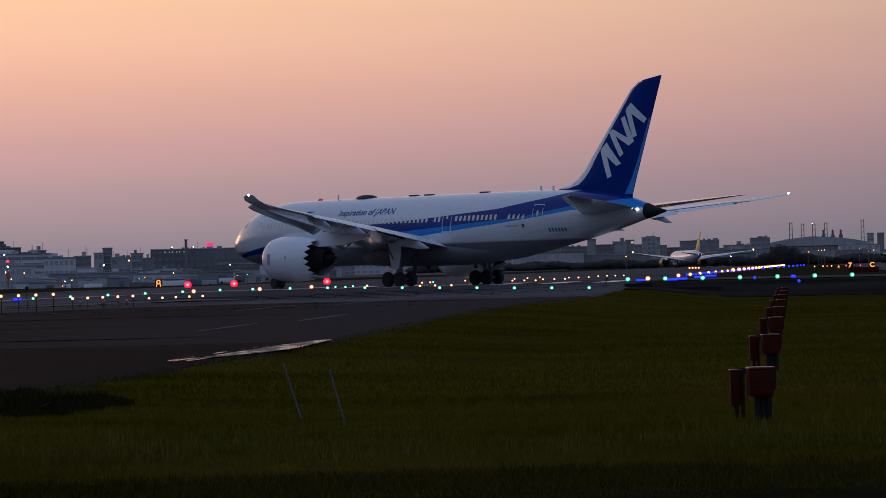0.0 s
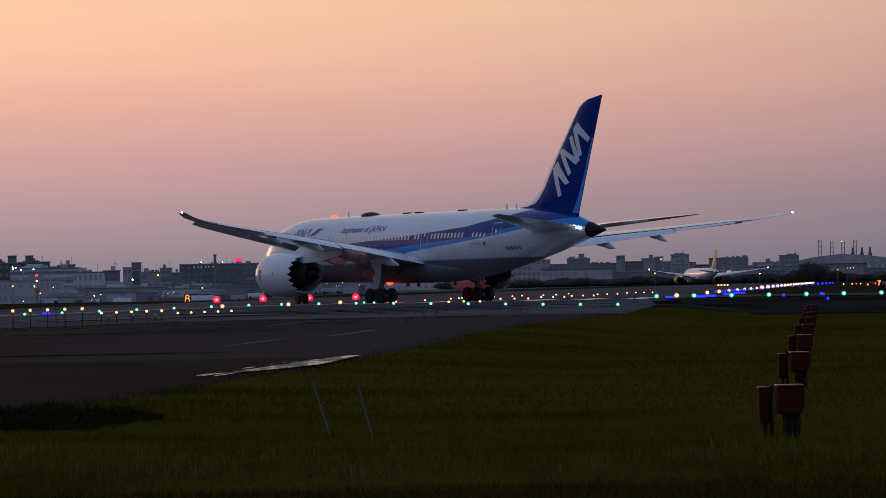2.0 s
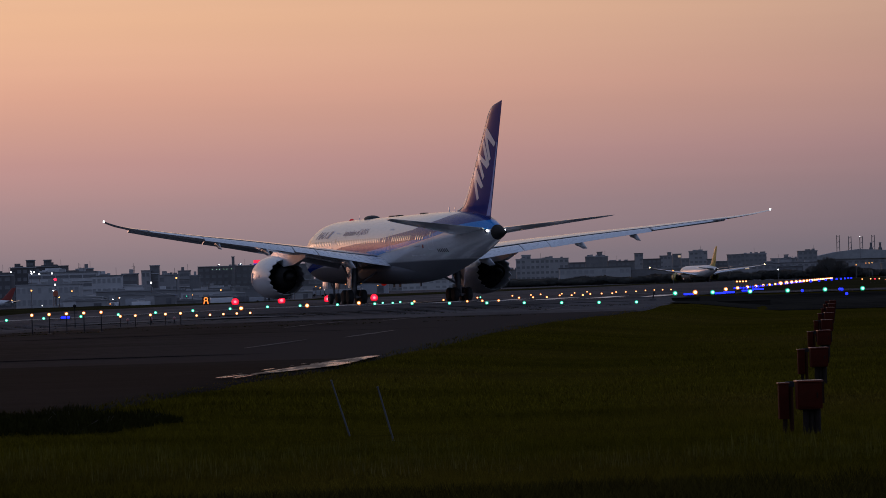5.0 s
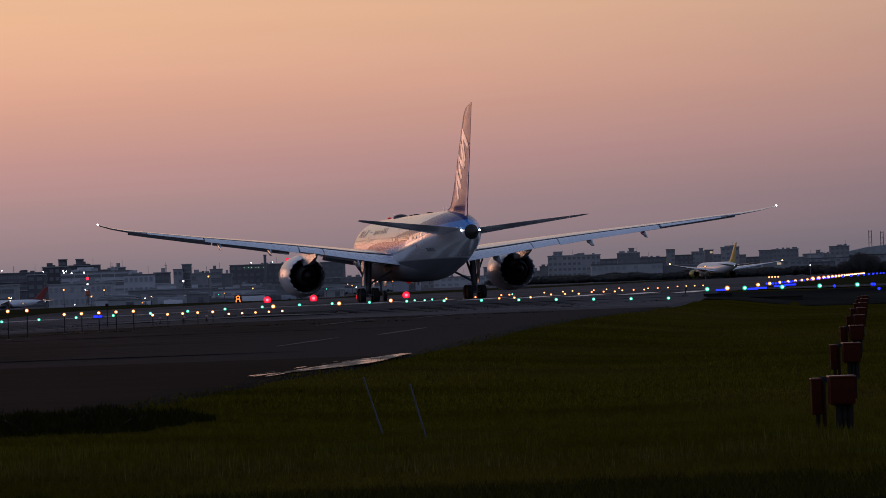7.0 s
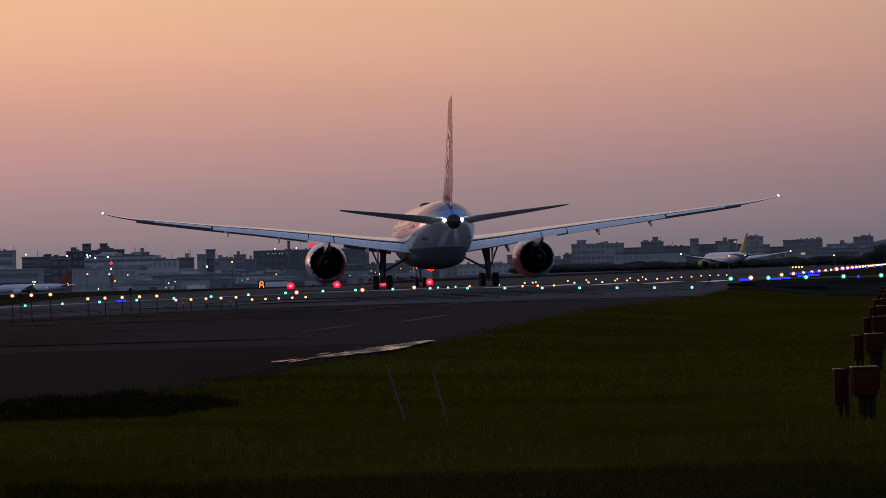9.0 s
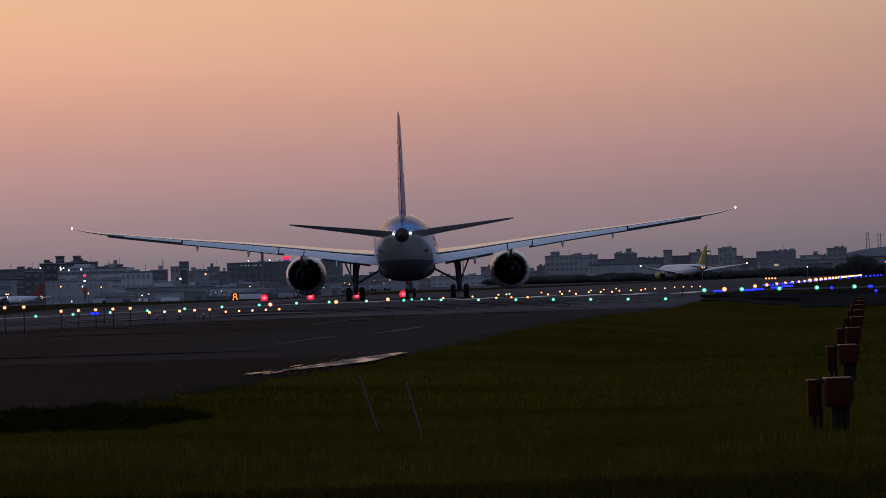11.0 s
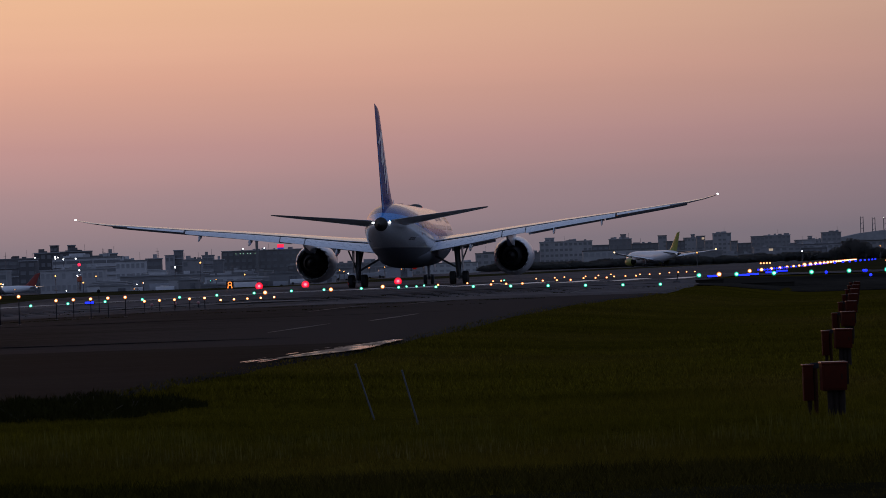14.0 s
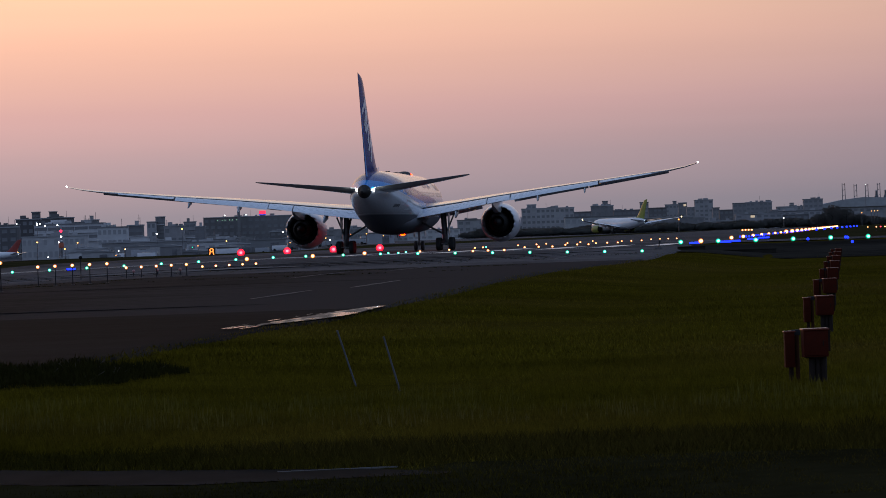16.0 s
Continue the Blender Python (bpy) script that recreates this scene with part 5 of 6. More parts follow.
    for k in range(33):
        z = 7.76 + 0.26 * k
        a = fin_edges(z)[0]
        w = interp(z, (7.76, 9.2, 11.5, 15.8), (1.3, 0.85, 0.58, 0.34))
        rings.append([(0, a + 0.03, z)] + [(sg * (fin_half(a - u, z) + 0.02), a - u, z) for sg, u in ((1, 0.08), (1, 0.2), (1, w * 0.7), (1, w), (-1, w), (-1, w * 0.7), (-1, 0.2), (-1, 0.08))])
    bm = bmesh.new()
    loft(bm, rings)
    p("fin_front_edge", bm, FLAP_GREY, A, "pale grey front edge of the fin")
    # airline mark on the fin: slanted white strokes
    strokes = [((-20.10, 10.70), (-20.68, 10.95), (-21.33, 8.59), (-20.86, 8.42)), ((-20.12, 10.78), (-20.83, 11.35), (-22.42, 9.56), (-21.89, 9.39)),
               ((-21.12, 12.12), (-21.59, 12.37), (-22.73, 10.36), (-22.32, 10.10)), ((-21.20, 12.20), (-21.59, 12.37), (-23.92, 11.31), (-23.32, 10.98)), ((-22.54, 13.19), (-22.98, 13.40), (-23.92, 11.31), (-23.46, 11.06)),
               ((-23.10, 13.80), (-23.62, 13.98), (-24.24, 11.76), (-23.80, 11.60)), ((-23.12, 13.92), (-23.72, 14.42), (-25.38, 13.06), (-25.04, 12.72))]
    for q in strokes:
        for bm in sash(q, fin_half, 0.02, 4):
            p("tail_mark", bm, WHITE, A, "white stroke of the tail mark")
    # blue mark near the nose: slanted strokes and two slashes
    def nose_stroke(u0, v0, u1, v1, w, mt):
        quad = [(19.75 - u - 0.22 * v, 6.08 + 0.66 * v) for u, v in ((u0, v0), (u0 + w, v0), (u1 + w, v1), (u1, v1))]
        for bm in sash(quad, side_x, 0.014, 4):
            p("nose_mark", bm, mt, A, "blue slanted stroke of the airline mark")

    for u0, v0, u1, v1 in ((0.0, 0, 0.62, 1), (0.85, 0, 0.62, 1), (1.15, 0, 1.15, 1), (1.15, 1, 1.80, 0), (1.80, 0, 1.80, 1), (2.05, 0, 2.67, 1), (2.90, 0, 2.67, 1)):
        nose_stroke(u0, v0, u1, v1, 0.20, MARK_BLUE)
    nose_stroke(3.25, 0, 4.05, 1, 0.62, MARK_BLUE)
    nose_stroke(3.95, 0, 4.75, 1, 0.26, SKY_BLUE)
    # slogan along the roof line
    for side in (-1, 1):
        bm = lettering("Inspiration of JAPAN", 0.70, bold=0.016)
        xs = [v.co.x for v in bm.verts]
        w = max(xs) - min(xs)
        k = 7.55 / w
        for v in bm.verts:
            run = (v.co.x - min(xs)) * k + v.co.y * 0.18
            y = 10.95 - run if side < 0 else 3.3 + run
            z = 6.23 + v.co.y
            v.co = (side * (side_x(y, z) + 0.016), y, z)
        p("slogan", bm, MARK_BLUE, A, "dark blue slogan lettering", smooth=False)
        # small dark marks along the rear fuselage
        for y0, y1, z0, z1, mt in (*((-11.2 - 0.18 * k, -11.31 - 0.18 * k, 4.76, 4.90, GREY) for k in range(8)), (-13.02, -13.32, 4.66, 4.96, TAIL_RED),
                                   *((-10.3 - 0.2 * k, -10.42 - 0.2 * k, 4.0, 4.12, FLAP_GREY) for k in range(15)), *((-15.8 - 0.32 * k, -15.97 - 0.32 * k, 4.24, 4.54, MARKING) for k in range(6))):
            quad = sash(((y0, z0), (y1, z0), (y1, z1), (y0, z1)), side_x, 0.015, 3)
            part("marking_bar", quad[0 if side < 0 else 1], mt, A)
            quad[1 if side < 0 else 0].free()
    return A


CABIN = glowing("cabin_window_pane", (0.40, 0.36, 0.33), 0.10)
CABIN.node_tree.nodes["Principled BSDF"].inputs["Roughness"].default_value = 0.12
CABIN.node_tree.nodes["Principled BSDF"].inputs["Coat Weight"].default_value = 0.5
jet = airliner("airliner", "white and blue twin-engine airliner turning onto the runway", True, (1, 1, 1), LIVERY, NAVY)
far_jet = airliner("far_airliner", "white airliner with a lime-yellow tail rolling away", False, (1.01, 1.12, 1.09), WHITE, LIME, detail=False)
red_jet = airliner("parked_airliner", "parked white airliner with a red tail by the terminal", False, (0.52, 0.56, 0.50), WHITE, TAIL_RED, detail=False)
red_jet.matrix_basis = pose(-187, 1330, ground_z(-187, 1330) + 0.1, 0, 0, 75)


# ---- far buildings ----
def building(x, y, w, h, facade, storeys, bays, label, deep=None, lit=0.012, roof_box=True, base=0.0, ribbon=False, plant=True):
    rnd = random.Random(int(x * 7 + y))
    deep = deep or max(8.0, w * 0.5)
    if base == 0.0 and x < -40:
        base = ground_z(x, y) - 0.3  # stands on the lower apron
        h -= base
    t = thing("building", label, "building", "far buildings")
    part("wall", one_box((0, deep / 2, h / 2), (w, deep, h)), facade, t, smooth=False)
    part("roof", one_box((0, deep / 2, h + 0.25), (w + 0.6, deep + 0.6, 0.5)), ROOF, t, smooth=False)
    if roof_box:
        part("roof_room", one_box((w * (rnd.random() - 0.5) * 0.5, deep / 2, h + 1.3), (w * 0.22, deep * 0.4, 2.2)), facade, t, smooth=False)
        part("aerial", rod((w * 0.3, deep / 2, h), (w * 0.3, deep / 2, h + 4), 0.08, n=6), STEEL, t)
    if w > 9 and plant:
        for k in range(min(6, 2 + int(w / 7))):
            bw, bh = rnd.uniform(1.2, 3.6), rnd.uniform(0.5, 1.3)
            part("plant_box", one_box((rnd.uniform(-0.46, 0.46) * (w - bw), rnd.uniform(0.5, deep * 0.5) + 1, h + 0.5 + bh / 2), (bw, bw, bh)), facade, t, smooth=False)
        ax = rnd.uniform(-0.4, 0.4) * w
        part("aerial", rod((ax, 2, h + 0.4), (ax, 2, h + rnd.uniform(2, 5)), 0.07, n=6), STEEL, t)
    if ribbon and y < 2100:
        for j in range(1, storeys):
            part("ledge", one_box((0, -0.25, h / storeys * j), (w + 0.3, 0.6, 0.35)), FACADE, t, "pale storey ledge", smooth=False)
    win = None
    sh, bw = h / storeys, w / bays
    for j in range(storeys):
        for i in range(bays):
            if rnd.random() < 0.12:
                continue
            m = pose(-w / 2 + bw * (i + 0.5), -0.03, sh * (j + 0.55))
            glow = rnd.random() < lit * 0.6
            if win is None:
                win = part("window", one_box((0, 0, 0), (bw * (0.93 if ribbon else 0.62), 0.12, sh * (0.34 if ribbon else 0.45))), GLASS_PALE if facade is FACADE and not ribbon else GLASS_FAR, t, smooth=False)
                win.matrix_basis = m
            else:
                o = share(win, m, t)
                if glow:
                    o.data = win.data.copy()
                    o.data.materials[0] = WINDOW_LIT
    t.matrix_basis = pose(x, y, base)
    return t


K = 1.7  # the terminal side lies well beyond the runway
LEFT_BLOCKS = [(-147.4, 1150, 7.5, 11.4), (-146.2, 1160, 2.2, 13.7), (-142.1, 1180, 10.6, 11.8), (-143.8, 1185, 2.0, 13.9), (-146.8, 1100, 5.1, 8.8),
               (-109.2, 900, 15.6, 4.8), (-117.2, 1000, 18.6, 8.4), (-116.3, 1050, 3.6, 9.7), (-103.0, 980, 8.0, 7.0), (-99.8, 1010, 4.2, 7.5),
               (-113.2, 1200, 2.8, 9.6), (-110.8, 1205, 2.8, 11.2), (-101.4, 1150, 6.2, 7.7), (-102.3, 1220, 3.8, 9.3), (-97.2, 1200, 3.2, 7.6)]
for i, (x, y, w, top) in enumerate(LEFT_BLOCKS):
    h = 1.318 + (top - 1.318) * K
    pale = i in (5, 6, 8)
    banded = i == 6 or (i % 2 and i != 5)
    building(x * K, y * K, w * K, h, FACADE if pale else CLADDING if i < 5 else FACADE_DARK, max(2, round(h / 3.6)), max(2, round(w * K / (7 if banded else 2.2 if pale else 3.6))),
             "pale low terminal block with rows of windows" if pale else "dark office block beyond the airfield" if i < 5 else "grey office block beyond the airfield",
             roof_box=w > 3, ribbon=banded, lit=0.0)
LEFT_LOW = [(-90.3, 1400, 43.3, 11.8), (-82.0, 850, 19.7, 2.6), (-67.3, 900, 7.0, 2.6), (-62.3, 800, 11.1, 0.9), (-84.1, 860, 4.3, 3.7)]
for i, (x, y, w, top) in enumerate(LEFT_LOW):
    h = max(2.5, 1.318 + (top - 1.318) * K)
    building(x * K, y * K, w * K, h, FACADE if i else FACADE_DARK, max(1, round(h / 4)), max(3, round(w * K / 4)), "long flat-roofed airport hall", roof_box=False)
for x, y, w, h, tone, rows, label in ((-225, 1500, 32, 7.6, FACADE, 2, "wide pale hangar on the apron"), (-306, 2000, 27, 20, FACADE, 5, "pale terminal block with rows of windows"),
                                      (-261, 1900, 24, 15.4, CLADDING, 4, "dark square terminal block"),
                                      (-214, 1900, 12, 15.5, FACADE, 4, "pale terminal block with rows of windows"), (-330, 1900, 26, 14, CLADDING, 4, "dark square terminal block")):
    building(x, y, w, h, tone, rows, max(3, round(w / 5)), label, roof_box=False, ribbon=True, lit=0.02)
building(-166.6, 2370, 1.6, 25, FACADE_DARK, 6, 1, "thin dark chimney block on a long hall", deep=3, roof_box=False)
RIGHT_BLOCKS = [(33.0, 2300, 33.0, 17.2), (23.0, 2312, 5.7, 19.8), (53.5, 2250, 10.4, 13.8), (73.1, 2500, 15.4, 19.0), (75.6, 2512, 3.5, 22.1), (82.6, 2300, 16.7, 14.2),
                (118.2, 2900, 6.7, 23.4), (106.4, 2400, 11.8, 15.6), (131.0, 2700, 10.8, 19.5), (133.2, 2712, 2.5, 22.0), (133.2, 2600, 6.0, 19.8), (133.5, 2500, 5.4, 15.8),
                (151.1, 2650, 13.1, 21.7), (150.8, 2500, 4.6, 14.9), (151.4, 2400, 8.9, 12.7), (167.1, 2500, 9.2, 17.5), (183.8, 2550, 18.0, 18.1), (183.3, 2400, 4.1, 11.6),
                (209.9, 2600, 19.6, 14.5), (211.8, 2612, 2.4, 17.0), (217.2, 2500, 13.1, 18.5), (100, 2165, 33.5, 8.4)]
building(62, 2160, 42, 10.2, FACADE, 2, 12, "long pale hall with a low flat roof beyond the runway", roof_box=False, lit=0.0, plant=False)
for i, (x, y, w, top) in enumerate(RIGHT_BLOCKS):
    building(x, y, w, top, FACADE_DARK, max(2, round(top / 3.2)), max(2, round(w / 3)), "dark apartment block on the skyline", roof_box=False, lit=0.02, plant=w > 12)


# low town blocks that fill the skyline between the taller ones
rb = random.Random(21)
x = -470.0
while x < 420:
    w = rb.uniform(16, 34)
    y = rb.uniform(2150, 2450)
    h = rb.uniform(5.0, 9.0) if x < -40 else rb.uniform(5, 12)
    building(x + w / 2, y, w, h, FACADE if rb.random() < 0.3 else FACADE_DARK, max(2, round(h / 3.4)), max(3, round(w / 4)), "low town block beyond the airfield", lit=0.02, roof_box=rb.random() < 0.4)
    x += w + rb.uniform(-3, 2)


def gantry(x, y, tall):
    t = thing("gantry_mast", "thin lattice mast on the skyline", "mast", "skyline masts")
    for s in (-1, 1):
        part("leg", rod((s * 1.6, 0, 0), (s * 1.2, 0, tall), 0.35, n=6), STEEL, t)
    for k in range(6):
        z = tall * (0.3 + 0.13 * k)
        part("rung", rod((-1.5, 0, z), (1.5, 0, z + 1.5), 0.2, n=6), STEEL, t)
    t.matrix_basis = pose(x, y, 0)


for x, tall in ((323.9, 38.7), (334.8, 37.4), (345.3, 37.1), (356.4, 37.9), (390.6, 39.9)):
    gantry(x, 3400, tall)
for x in (392.3, 401.8):
    building(x, 3350, 5.5, 26.5, FACADE_DARK, 7, 2, "dark square tower on the skyline", roof_box=False)


def thin_mast(x, y, tall):
    t = thing("thin_mast", "thin dark mast with cross arms on the skyline", "mast", "skyline masts")
    part("pole", rod((0, 0, -3), (0, 0, tall), 0.16, 0.09, 6), STEEL, t)
    for k in (0.80, 0.90):
        part("cross_arm", rod((-0.9, 0, tall * k), (0.9, 0, tall * k), 0.07, n=6), STEEL, t)
    t.matrix_basis = pose(x, y, 0)


for x, y, tall in ((-262.5, 1800, 21.2), (-250.8, 1800, 18.3), (-213.3, 1900, 19.3), (-190.4, 1950, 19.2)):
    thin_mast(x, y, tall)


def vaulted_hall():
    t = thing("vaulted_hall", "long hall with a low curved roof on the skyline", "building", "far buildings")
    prof = [(-46, 18.0), (-34, 20.6), (-20, 23.2), (0, 25.2), (20, 24.2), (38, 22.0), (56, 18.5)]
    bm = bmesh.new()
    loft(bm, [[(x, yy, z) for x, z in prof] + [(56, yy, 16.5), (-46, yy, 16.5)] for yy in (-0.8, 40)])
    part("roof", bm, ROOF, t, smooth=False)
    part("wall", one_box((5, 20, 8.25), (98, 38, 16.5)), FACADE_DARK, t, smooth=False)
    win = part("window", one_box((-38, 0.9, 13.5), (3.2, 0.3, 1.8)), GLASS_FAR, t, smooth=False)
    for i in range(1, 15):
        share(win, pose(6.0 * i, 0, 0), t)
    for x in (12, 20.5, 28):
        part("vent_tower", turned([(23.0, 2.0), (26.0, 1.8), (26.5, 1.1), (30.3, 0.9), (30.6, 1.5), (31.0, 0.4)], 10, (x, 4, 0), "Z"), STEEL, t, "squat roof vent tower")
    t.matrix_basis = pose(340.5, 3380, 0)


vaulted_hall()


# ---- far trees ----
def tree(x, y, tall, wide, seed):
    rnd = random.Random(seed)
    t = thing("tree", "broad-crowned tree at dusk, leaves paled for haze", "tree", "far trees")
    bm = rod((0, 0, 0), (0, 0, tall * 0.55), wide * 0.05, wide * 0.02, 8)
    for k in range(5):
        a = rnd.random() * 6.28
        tube(bm, (0, 0, tall * (0.3 + 0.05 * k)), (math.cos(a) * wide * 0.3, math.sin(a) * wide * 0.3, tall * 0.7), wide * 0.02, wide * 0.008, 6)
    part("trunk", bm, BARK, t)
    verts, faces = [], []
    for k in range(2000):
        while True:
            v = Vector((rnd.uniform(-1, 1), rnd.uniform(-1, 1), rnd.uniform(-0.9, 1)))
            if 0.25 < v.length < 1.0 + 0.22 * noise.noise(v * 2.3 + Vector((seed, 0, 0))):
                break
        c = Vector((v.x * wide / 2, v.y * wide / 2, tall * 0.53 + v.z * tall * 0.49))
        r = wide * rnd.uniform(0.018, 0.045)
        b = len(verts)
        for q in range(4):
            d = Vector((rnd.uniform(-1, 1), rnd.uniform(-1, 1), rnd.uniform(-1, 1))).normalized() * r
            verts.append(tuple(c + d))
        faces += [(b, b + 1, b + 2), (b, b + 2, b + 3), (b + 1, b + 2, b + 3)]
    me = bpy.data.meshes.new("crown")
    me.from_pydata(verts, [], faces)
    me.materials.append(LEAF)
    o = new("crown", me)
    o.parent = t
    t.matrix_basis = pose(x, y, 0)


rt = random.Random(8)
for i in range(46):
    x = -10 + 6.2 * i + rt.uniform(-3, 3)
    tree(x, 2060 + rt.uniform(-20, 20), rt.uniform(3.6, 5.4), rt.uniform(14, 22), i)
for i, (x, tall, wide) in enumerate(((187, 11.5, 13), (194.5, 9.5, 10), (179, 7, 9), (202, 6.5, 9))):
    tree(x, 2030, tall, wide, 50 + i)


# ---- things by the terminal ----
def lamp_mast(x, y, tall, lens, label):
    t = thing("light_mast", label, "lamp post", "apron lights")
    part("post", rod((0, 0, 0), (0, 0, tall), 0.14, 0.09, 8), STEEL, t)
    part("arm", one_box((0, 0, tall), (1.2, 0.3, 0.15), 0.03), STEEL, t)
    part("lens", ball((0, -0.2, tall), 0.15 if tall < 4 else 0.24 if tall < 8 else 0.34, 10), GLARES.get(lens.name, lens), t, "glowing lamp head")
    t.matrix_basis = pose(x, y, ground_z(x, y) - 0.02)


for x, y, tall, lens in ((-130, 1400, 8.9, LAMP_WHITE), (-122, 1420, 10.5, LAMP_WARM), (-150, 1500, 6.5, LAMP_WARM), (-96, 1300, 5, LAMP_WARM), (-200, 1620, 15, LAMP_WHITE),
                         (-192, 1600, 15, LAMP_WHITE), (-206, 1640, 15.5, LAMP_WHITE), (-110, 1250, 3.5, LAMP_WHITE), (60, 1200, 4.6, LAMP_AMBER), (118, 1500, 4.5, LAMP_WHITE),
                         (165, 1650, 6, LAMP_AMBER), (205, 1800, 7.5, LAMP_AMBER), (212, 1800, 6.5, LAMP_AMBER), (204.3, 1990, 7.7, LAMP_AMBER), (206.0, 1990, 7.7, LAMP_WARM), (207.6, 1990, 7.8, LAMP_WARM), (231.6, 1990, 6.6, LAMP_AMBER), (334, 3300, 36, LAMP_WHITE)):
    lamp_mast(x, y, tall, lens, "tall apron lamp post with a glowing head")


def roof_lamp(x, y, z0, z1, lens, r, label):
    t = thing("roof_lamp", label, "lamp", "rooftop lamps")
    part("stub", rod((0, 0, z0), (0, 0, z1), 0.10, 0.07, 6), STEEL, t)
    part("lens", ball((0, -0.15, z1), r, 10), lens, t, "glowing lamp head")
    t.matrix_basis = pose(x, y, 0)


for x, y in ((-176.4, 2381), (-162.4, 2381)):
    roof_lamp(x, y, 19.3, 20.6, LAMP_WHITE, 0.34, "bright white floodlight on a hall roof")
roof_lamp(-271.0, 1901, 15.2, 17.2, LAMP_WHITE, 0.34, "bright white floodlight on a terminal roof")
for k in range(7):
    t = thing("wall_lamp", "small pale green lamp high on a hall wall", "lamp", "green wall lamps")
    part("bracket", one_box((0, 0.1, 0), (0.14, 0.5, 0.10), 0.02), STEEL, t)
    part("lens", ball((0, -0.2, 0), 0.24, 10), ROOF_GREEN, t, "glowing lamp head")
    t.matrix_basis = pose(-181.0 + 2.4 * k + 0.5 * (k % 2), 2379.85, 17.5)
for x, tall in ((-248.0, 18.3), (-237.6, 18.3), (-236.0, 18.0), (-230.0, 17.8)):
    lamp_mast(x, 1890, tall, LAMP_WHITE, "tall floodlight mast beside the terminal")


def shed(x, y, w, h, material, label):
    t = thing("shed", label, "shed", "apron sheds")
    part("wall", one_box((0, 2.5, h / 2), (w, 5, h)), material, t, smooth=False)
    bm = bmesh.new()
    loft(bm, [[(-w / 2 - 0.2, yy, h), (w / 2 + 0.2, yy, h), (w / 2 + 0.2, yy, h + 0.15), (0, yy, h + 0.7), (-w / 2 - 0.2, yy, h + 0.15)] for yy in (-0.2, 5.2)])
    part("roof", bm, ROOF, t, smooth=False)
    part("door", one_box((w * 0.2, -0.04, h * 0.4), (w * 0.25, 0.08, h * 0.75)), STEEL, t, smooth=False)
    t.matrix_basis = pose(x, y, ground_z(x, y) - 0.02)


rs = random.Random(31)
for k in range(26):
    dist = rs.uniform(1020, 1400)
    tone = rs.choice(((FACADE, "pale"), (FACADE_DARK, "grey"), (GREY, "grey painted"), (ROOF, "dark")))
    shed(rs.uniform(-0.122, -0.03) * dist, dist, rs.uniform(4, 13), rs.uniform(1.8, 4.2), tone[0], tone[1] + " metal shed on the apron")
for k in range(16):
    dist = rs.uniform(1100, 1500)
    lamp_mast(rs.uniform(-0.145, -0.02) * dist, dist, rs.uniform(2.5, 7.5), rs.choice((LAMP_WARM, LAMP_WHITE, LAMP_WARM)), "apron lamp post with a glowing head")
for k in range(26):
    dist = rs.uniform(1000, 1450)
    lamp_mast(rs.uniform(-0.15, -0.03) * dist, dist, rs.uniform(1.2, 4.0), rs.choice((LAMP_WARM, LAMP_WHITE, LAMP_AMBER, LAMP_GREEN)), "short apron lamp post with a glowing head")
mast = thing("obstacle_mast", "slim grey mast with an orange drum and a red lamp", "mast")
part("pole", rod((0, 0, 0.3), (0, 0, 4.6), 0.07, 0.05, 8), STEEL, mast)
part("drum", turned([(1.95, 0.30), (2.05, 0.42), (2.75, 0.42), (2.85, 0.30)], 14, axis="Z"), DRUM, mast, "orange drum")
part("collar", turned([(2.86, 0.26), (2.95, 0.36), (3.15, 0.36), (3.22, 0.20)], 14, axis="Z"), GREY, mast, "pale collar over the drum")
part("ladder", one_box((0.14, 0, 1.2), (0.10, 0.05, 1.7), 0.01), STEEL, mast)
part("lower_lamp", ball((0, -0.1, 3.85), 0.14, 10), LAMP_WHITE, mast, "small white lamp")
part("footing", one_box((0, 0, 0.2), (0.9, 0.9, 0.4), 0.05), CONCRETE, mast)
part("lamp", ball((0, 0, 4.75), 0.24, 10), GLARES["red_lamp"], mast, "red obstacle lamp")
mast.matrix_basis = pose(-71.5, 600, ground_z(-71.5, 600))
roof_sign = thing("roof_sign", "small glowing red and blue rooftop sign panel", "sign")
part("panel", one_box((0, 0, 2.2), (4.4, 0.3, 2.2), 0.05), glowing("red_sign", (1.0, 0.03, 0.08), 1.2), roof_sign, "glowing red panel")
part("strip", one_box((0, 0, 0.7), (4.4, 0.28, 0.7), 0.05), glowing("blue_sign", (0.05, 0.08, 0.7), 0.5), roof_sign, "blue strip below")
part("frame", one_box((0, 0.3, 0.9), (3.6, 0.2, 1.8), 0.05), STEEL, roof_sign)
roof_sign.matrix_basis = pose(-152, 2384, 19.6)


def service_vehicle(x, y, turn, label, tall, long_, paint):
    t = thing("service_vehicle", label, "vehicle", "ground vehicles")
    part("body", one_box((0, 0, 0.45 + tall / 2), (2.2, long_, tall), 0.12), paint, t)
    part("cab", one_box((0, long_ * 0.36, 0.4 + tall * 0.42), (2.24, long_ * 0.26, tall * 0.7), 0.1), paint, t)
    part("windscreen", one_box((0, long_ * 0.495, 0.5 + tall * 0.55), (1.8, 0.06, tall * 0.3), 0.02), GLASS_FAR, t)
    for sx in (-1, 1):
        for sy in (-0.32, 0.32):
            part("wheel", turned([(-0.14, 0.2), (-0.14, 0.42), (0.14, 0.42), (0.14, 0.2)], 14, (sx * 1.0, sy * long_, 0.43), "X"), RUBBER, t)
    t.matrix_basis = pose(x, y, ground_z(x, y) + 0.08, 0, 0, turn)


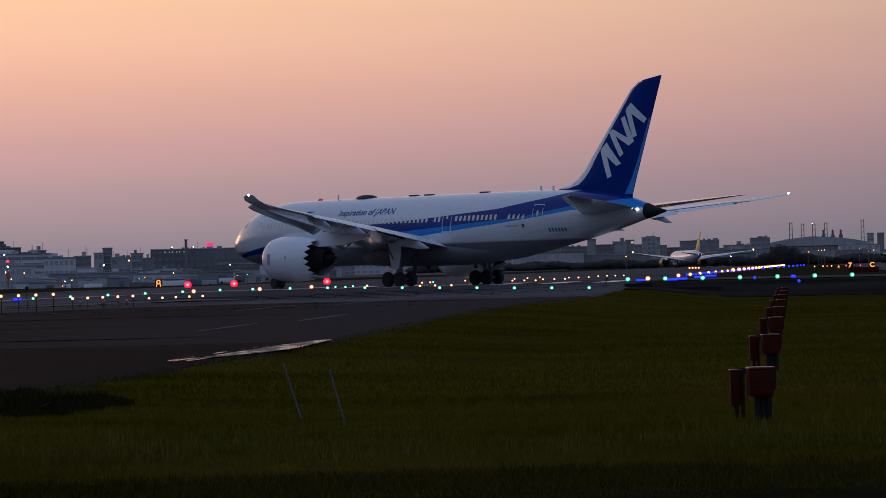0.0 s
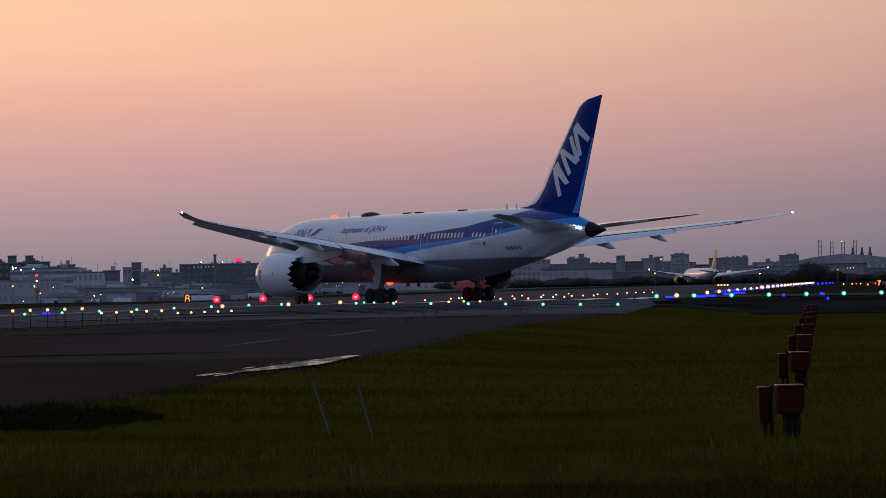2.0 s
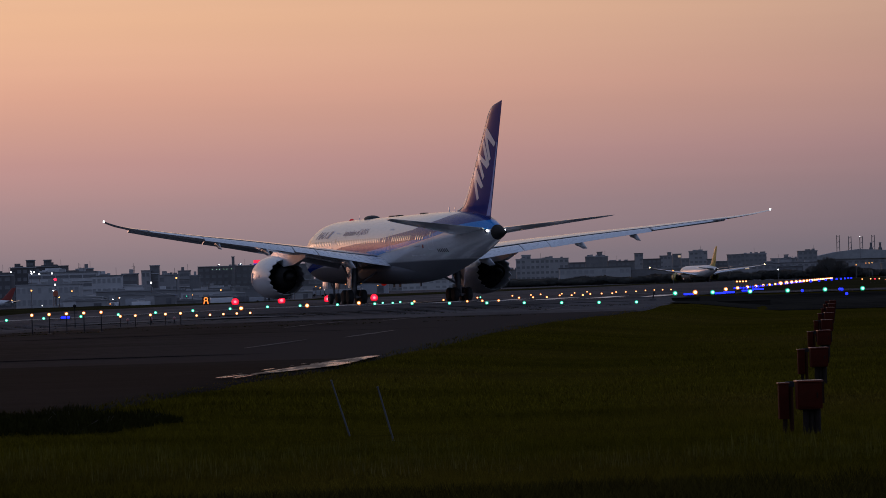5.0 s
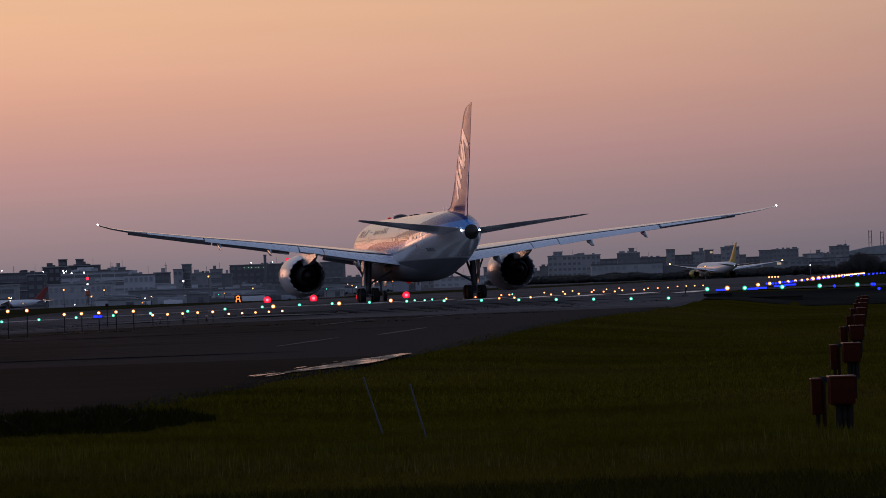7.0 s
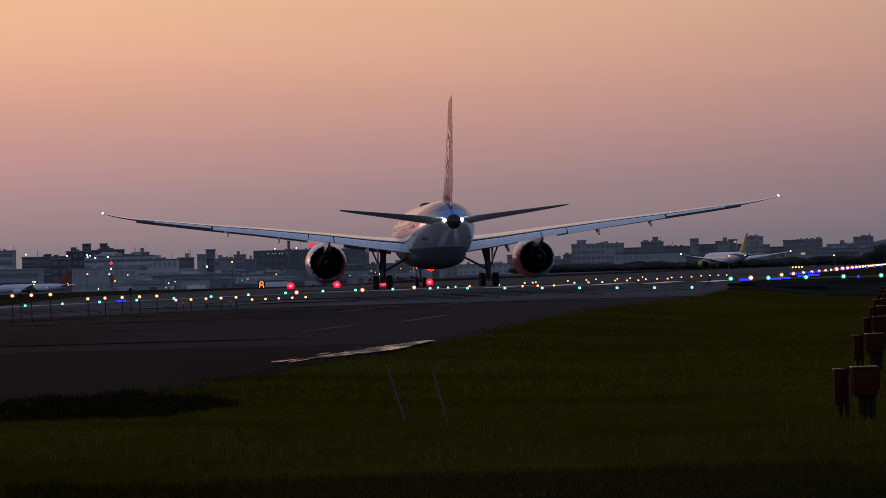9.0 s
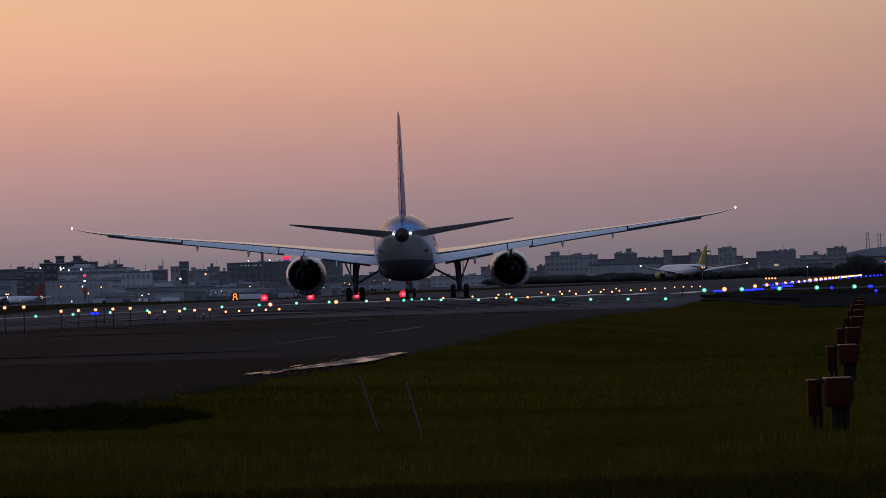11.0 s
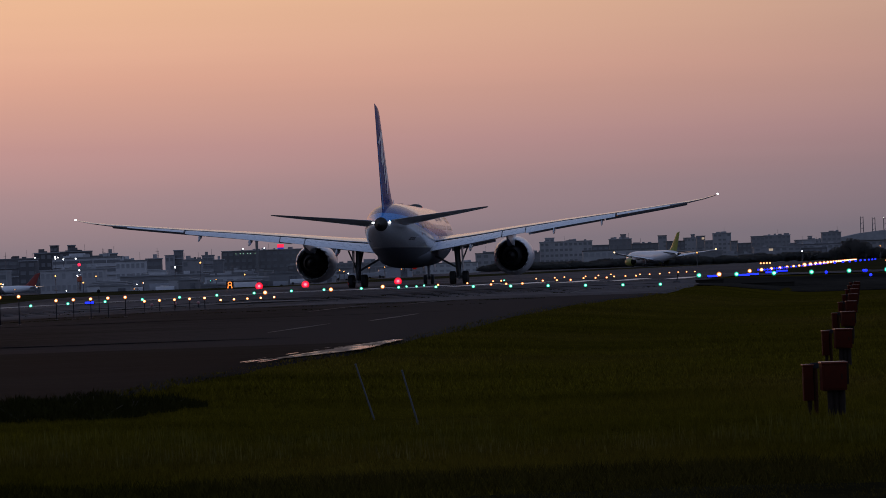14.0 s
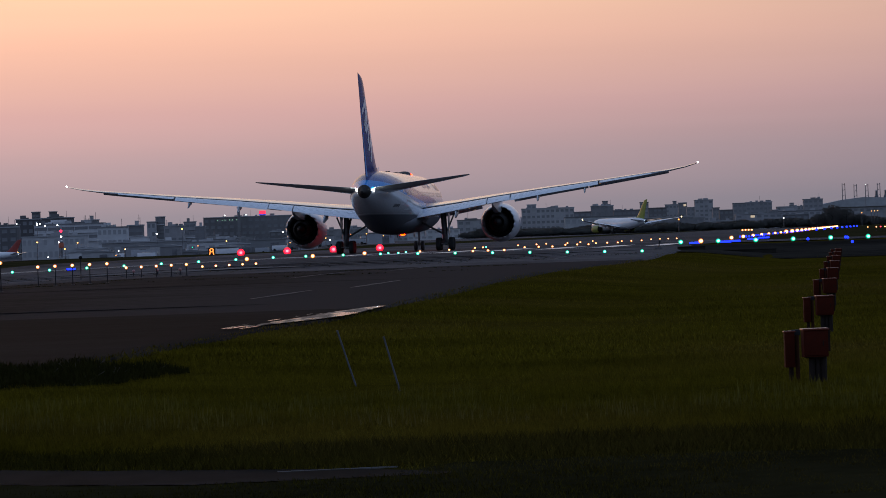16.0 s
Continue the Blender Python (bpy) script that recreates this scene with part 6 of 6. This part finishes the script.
for x, y, turn, tall, long_ in ((-110, 1150, 80, 1.6, 6), (-84, 1140, 95, 1.9, 7), (-130, 1250, 85, 1.5, 5), (-70, 1180, 90, 1.4, 5), (-146, 1280, 100, 1.9, 7), (-95, 1260, 80, 1.7, 6)):
    service_vehicle(x, y, turn, "white airport service truck on the apron", tall, long_, WHITE)
rv = random.Random(44)
for k in range(44):
    dist = rv.uniform(1080, 1420)
    paint, words = rv.choice(((GREY, "grey"), (STEEL, "dark grey"), (STEEL, "dull"), (FACADE, "pale")))
    service_vehicle(rv.uniform(-0.120, -0.035) * dist, dist, rv.uniform(60, 120), words + " airport service vehicle parked on the apron", rv.uniform(1.2, 2.6), rv.uniform(4, 8), paint)


# ---- what moves ----
# seconds, x, y, heading to the right of +y, lean to the right
ROLLOUT = [
    (0.0, -0.01, 311.59, -40.85, 0.06), (1.0, -1.97, 312.75, -36.3, 0.16), (2.0, -3.65, 315.5, -31.78, 0.28), (3.0, -5.11, 318.76, -27.32, 0.3),
    (4.0, -6.39, 322.01, -23.0, 0.32), (5.0, -7.46, 324.98, -18.88, 0.28), (6.0, -8.38, 327.74, -15.02, 0.24), (7.0, -9.13, 330.44, -11.46, 0.17),
    (8.0, -9.71, 333.19, -8.26, 0.07), (9.0, -10.15, 336.35, -5.51, -0.03), (10.0, -10.42, 339.68, -3.1, -0.13), (11.0, -10.53, 343.1, -1.0, -0.17),
    (12.0, -10.51, 346.5, 0.81, -0.22), (13.0, -10.4, 349.68, 2.34, -0.24), (14.0, -10.21, 352.54, 3.56, -0.23), (15.0, -10.0, 355.17, 4.37, -0.19),
    (16.0, -9.84, 357.85, 4.57, -0.15),
]
FAR_ROLL = [(0.0, 125.6, 1777, -9.5), (3.5, 117.4, 1815, -12.5), (9.0, 103.8, 1874, -18.8), (12.5, 92.8, 1912, -23.5), (16.0, 81.2, 1950, -27.0)]


def motions():
    walk(jet, [(t, pose(x, y, 0.05, 0, lean, -hd)) for t, x, y, hd, lean in ROLLOUT])
    # the wheels roll
    steps = [0.2 * i for i in range(81)]
    track = [(interp(t, [r[0] for r in ROLLOUT], [r[1] for r in ROLLOUT]), interp(t, [r[0] for r in ROLLOUT], [r[2] for r in ROLLOUT])) for t in steps]
    gone = [0.0]
    for a, b in zip(track, track[1:]):
        gone.append(gone[-1] + math.dist(a, b))
    for wheel, radius in ROLLING:
        x, y, z = wheel.location
        walk(wheel, [(t, pose(x, y, z, -math.degrees(g / radius))) for t, g in zip(steps, gone)])
    # beacons and strobes turn their lens out once in 1.41 s
    for lamp, place, way, early in TURNING:
        out = Vector(way).to_track_quat("Z", "Y").to_matrix().to_4x4()
        rows = [(0.0, 180)]
        for k in range(12):
            t = round(30 * (0.55 + 1.41 * k + early)) / 30
            rows += [(t + dt, a) for dt, a in ((-5 / 30, 180), (-4 / 30, 120), (-3 / 30, 60), (-2 / 30, 0), (2 / 30, 0), (3 / 30, -60), (4 / 30, -120), (5 / 30, -180), (0.7, -180)) if t + dt < 15.98]
        rows.append((16.0, 0))
        walk(lamp, [(t, Matrix.Translation(place) @ out @ pose(0, 0, 0, a)) for t, a in rows])
    rows = []
    for t, x, y, hd in FAR_ROLL:
        a = radians(hd)
        rows.append((t, pose(x + 30.5 * math.sin(a), y + 30.5 * math.cos(a), 0.05, 0, 0, -hd)))
    walk(far_jet, rows)


motions()
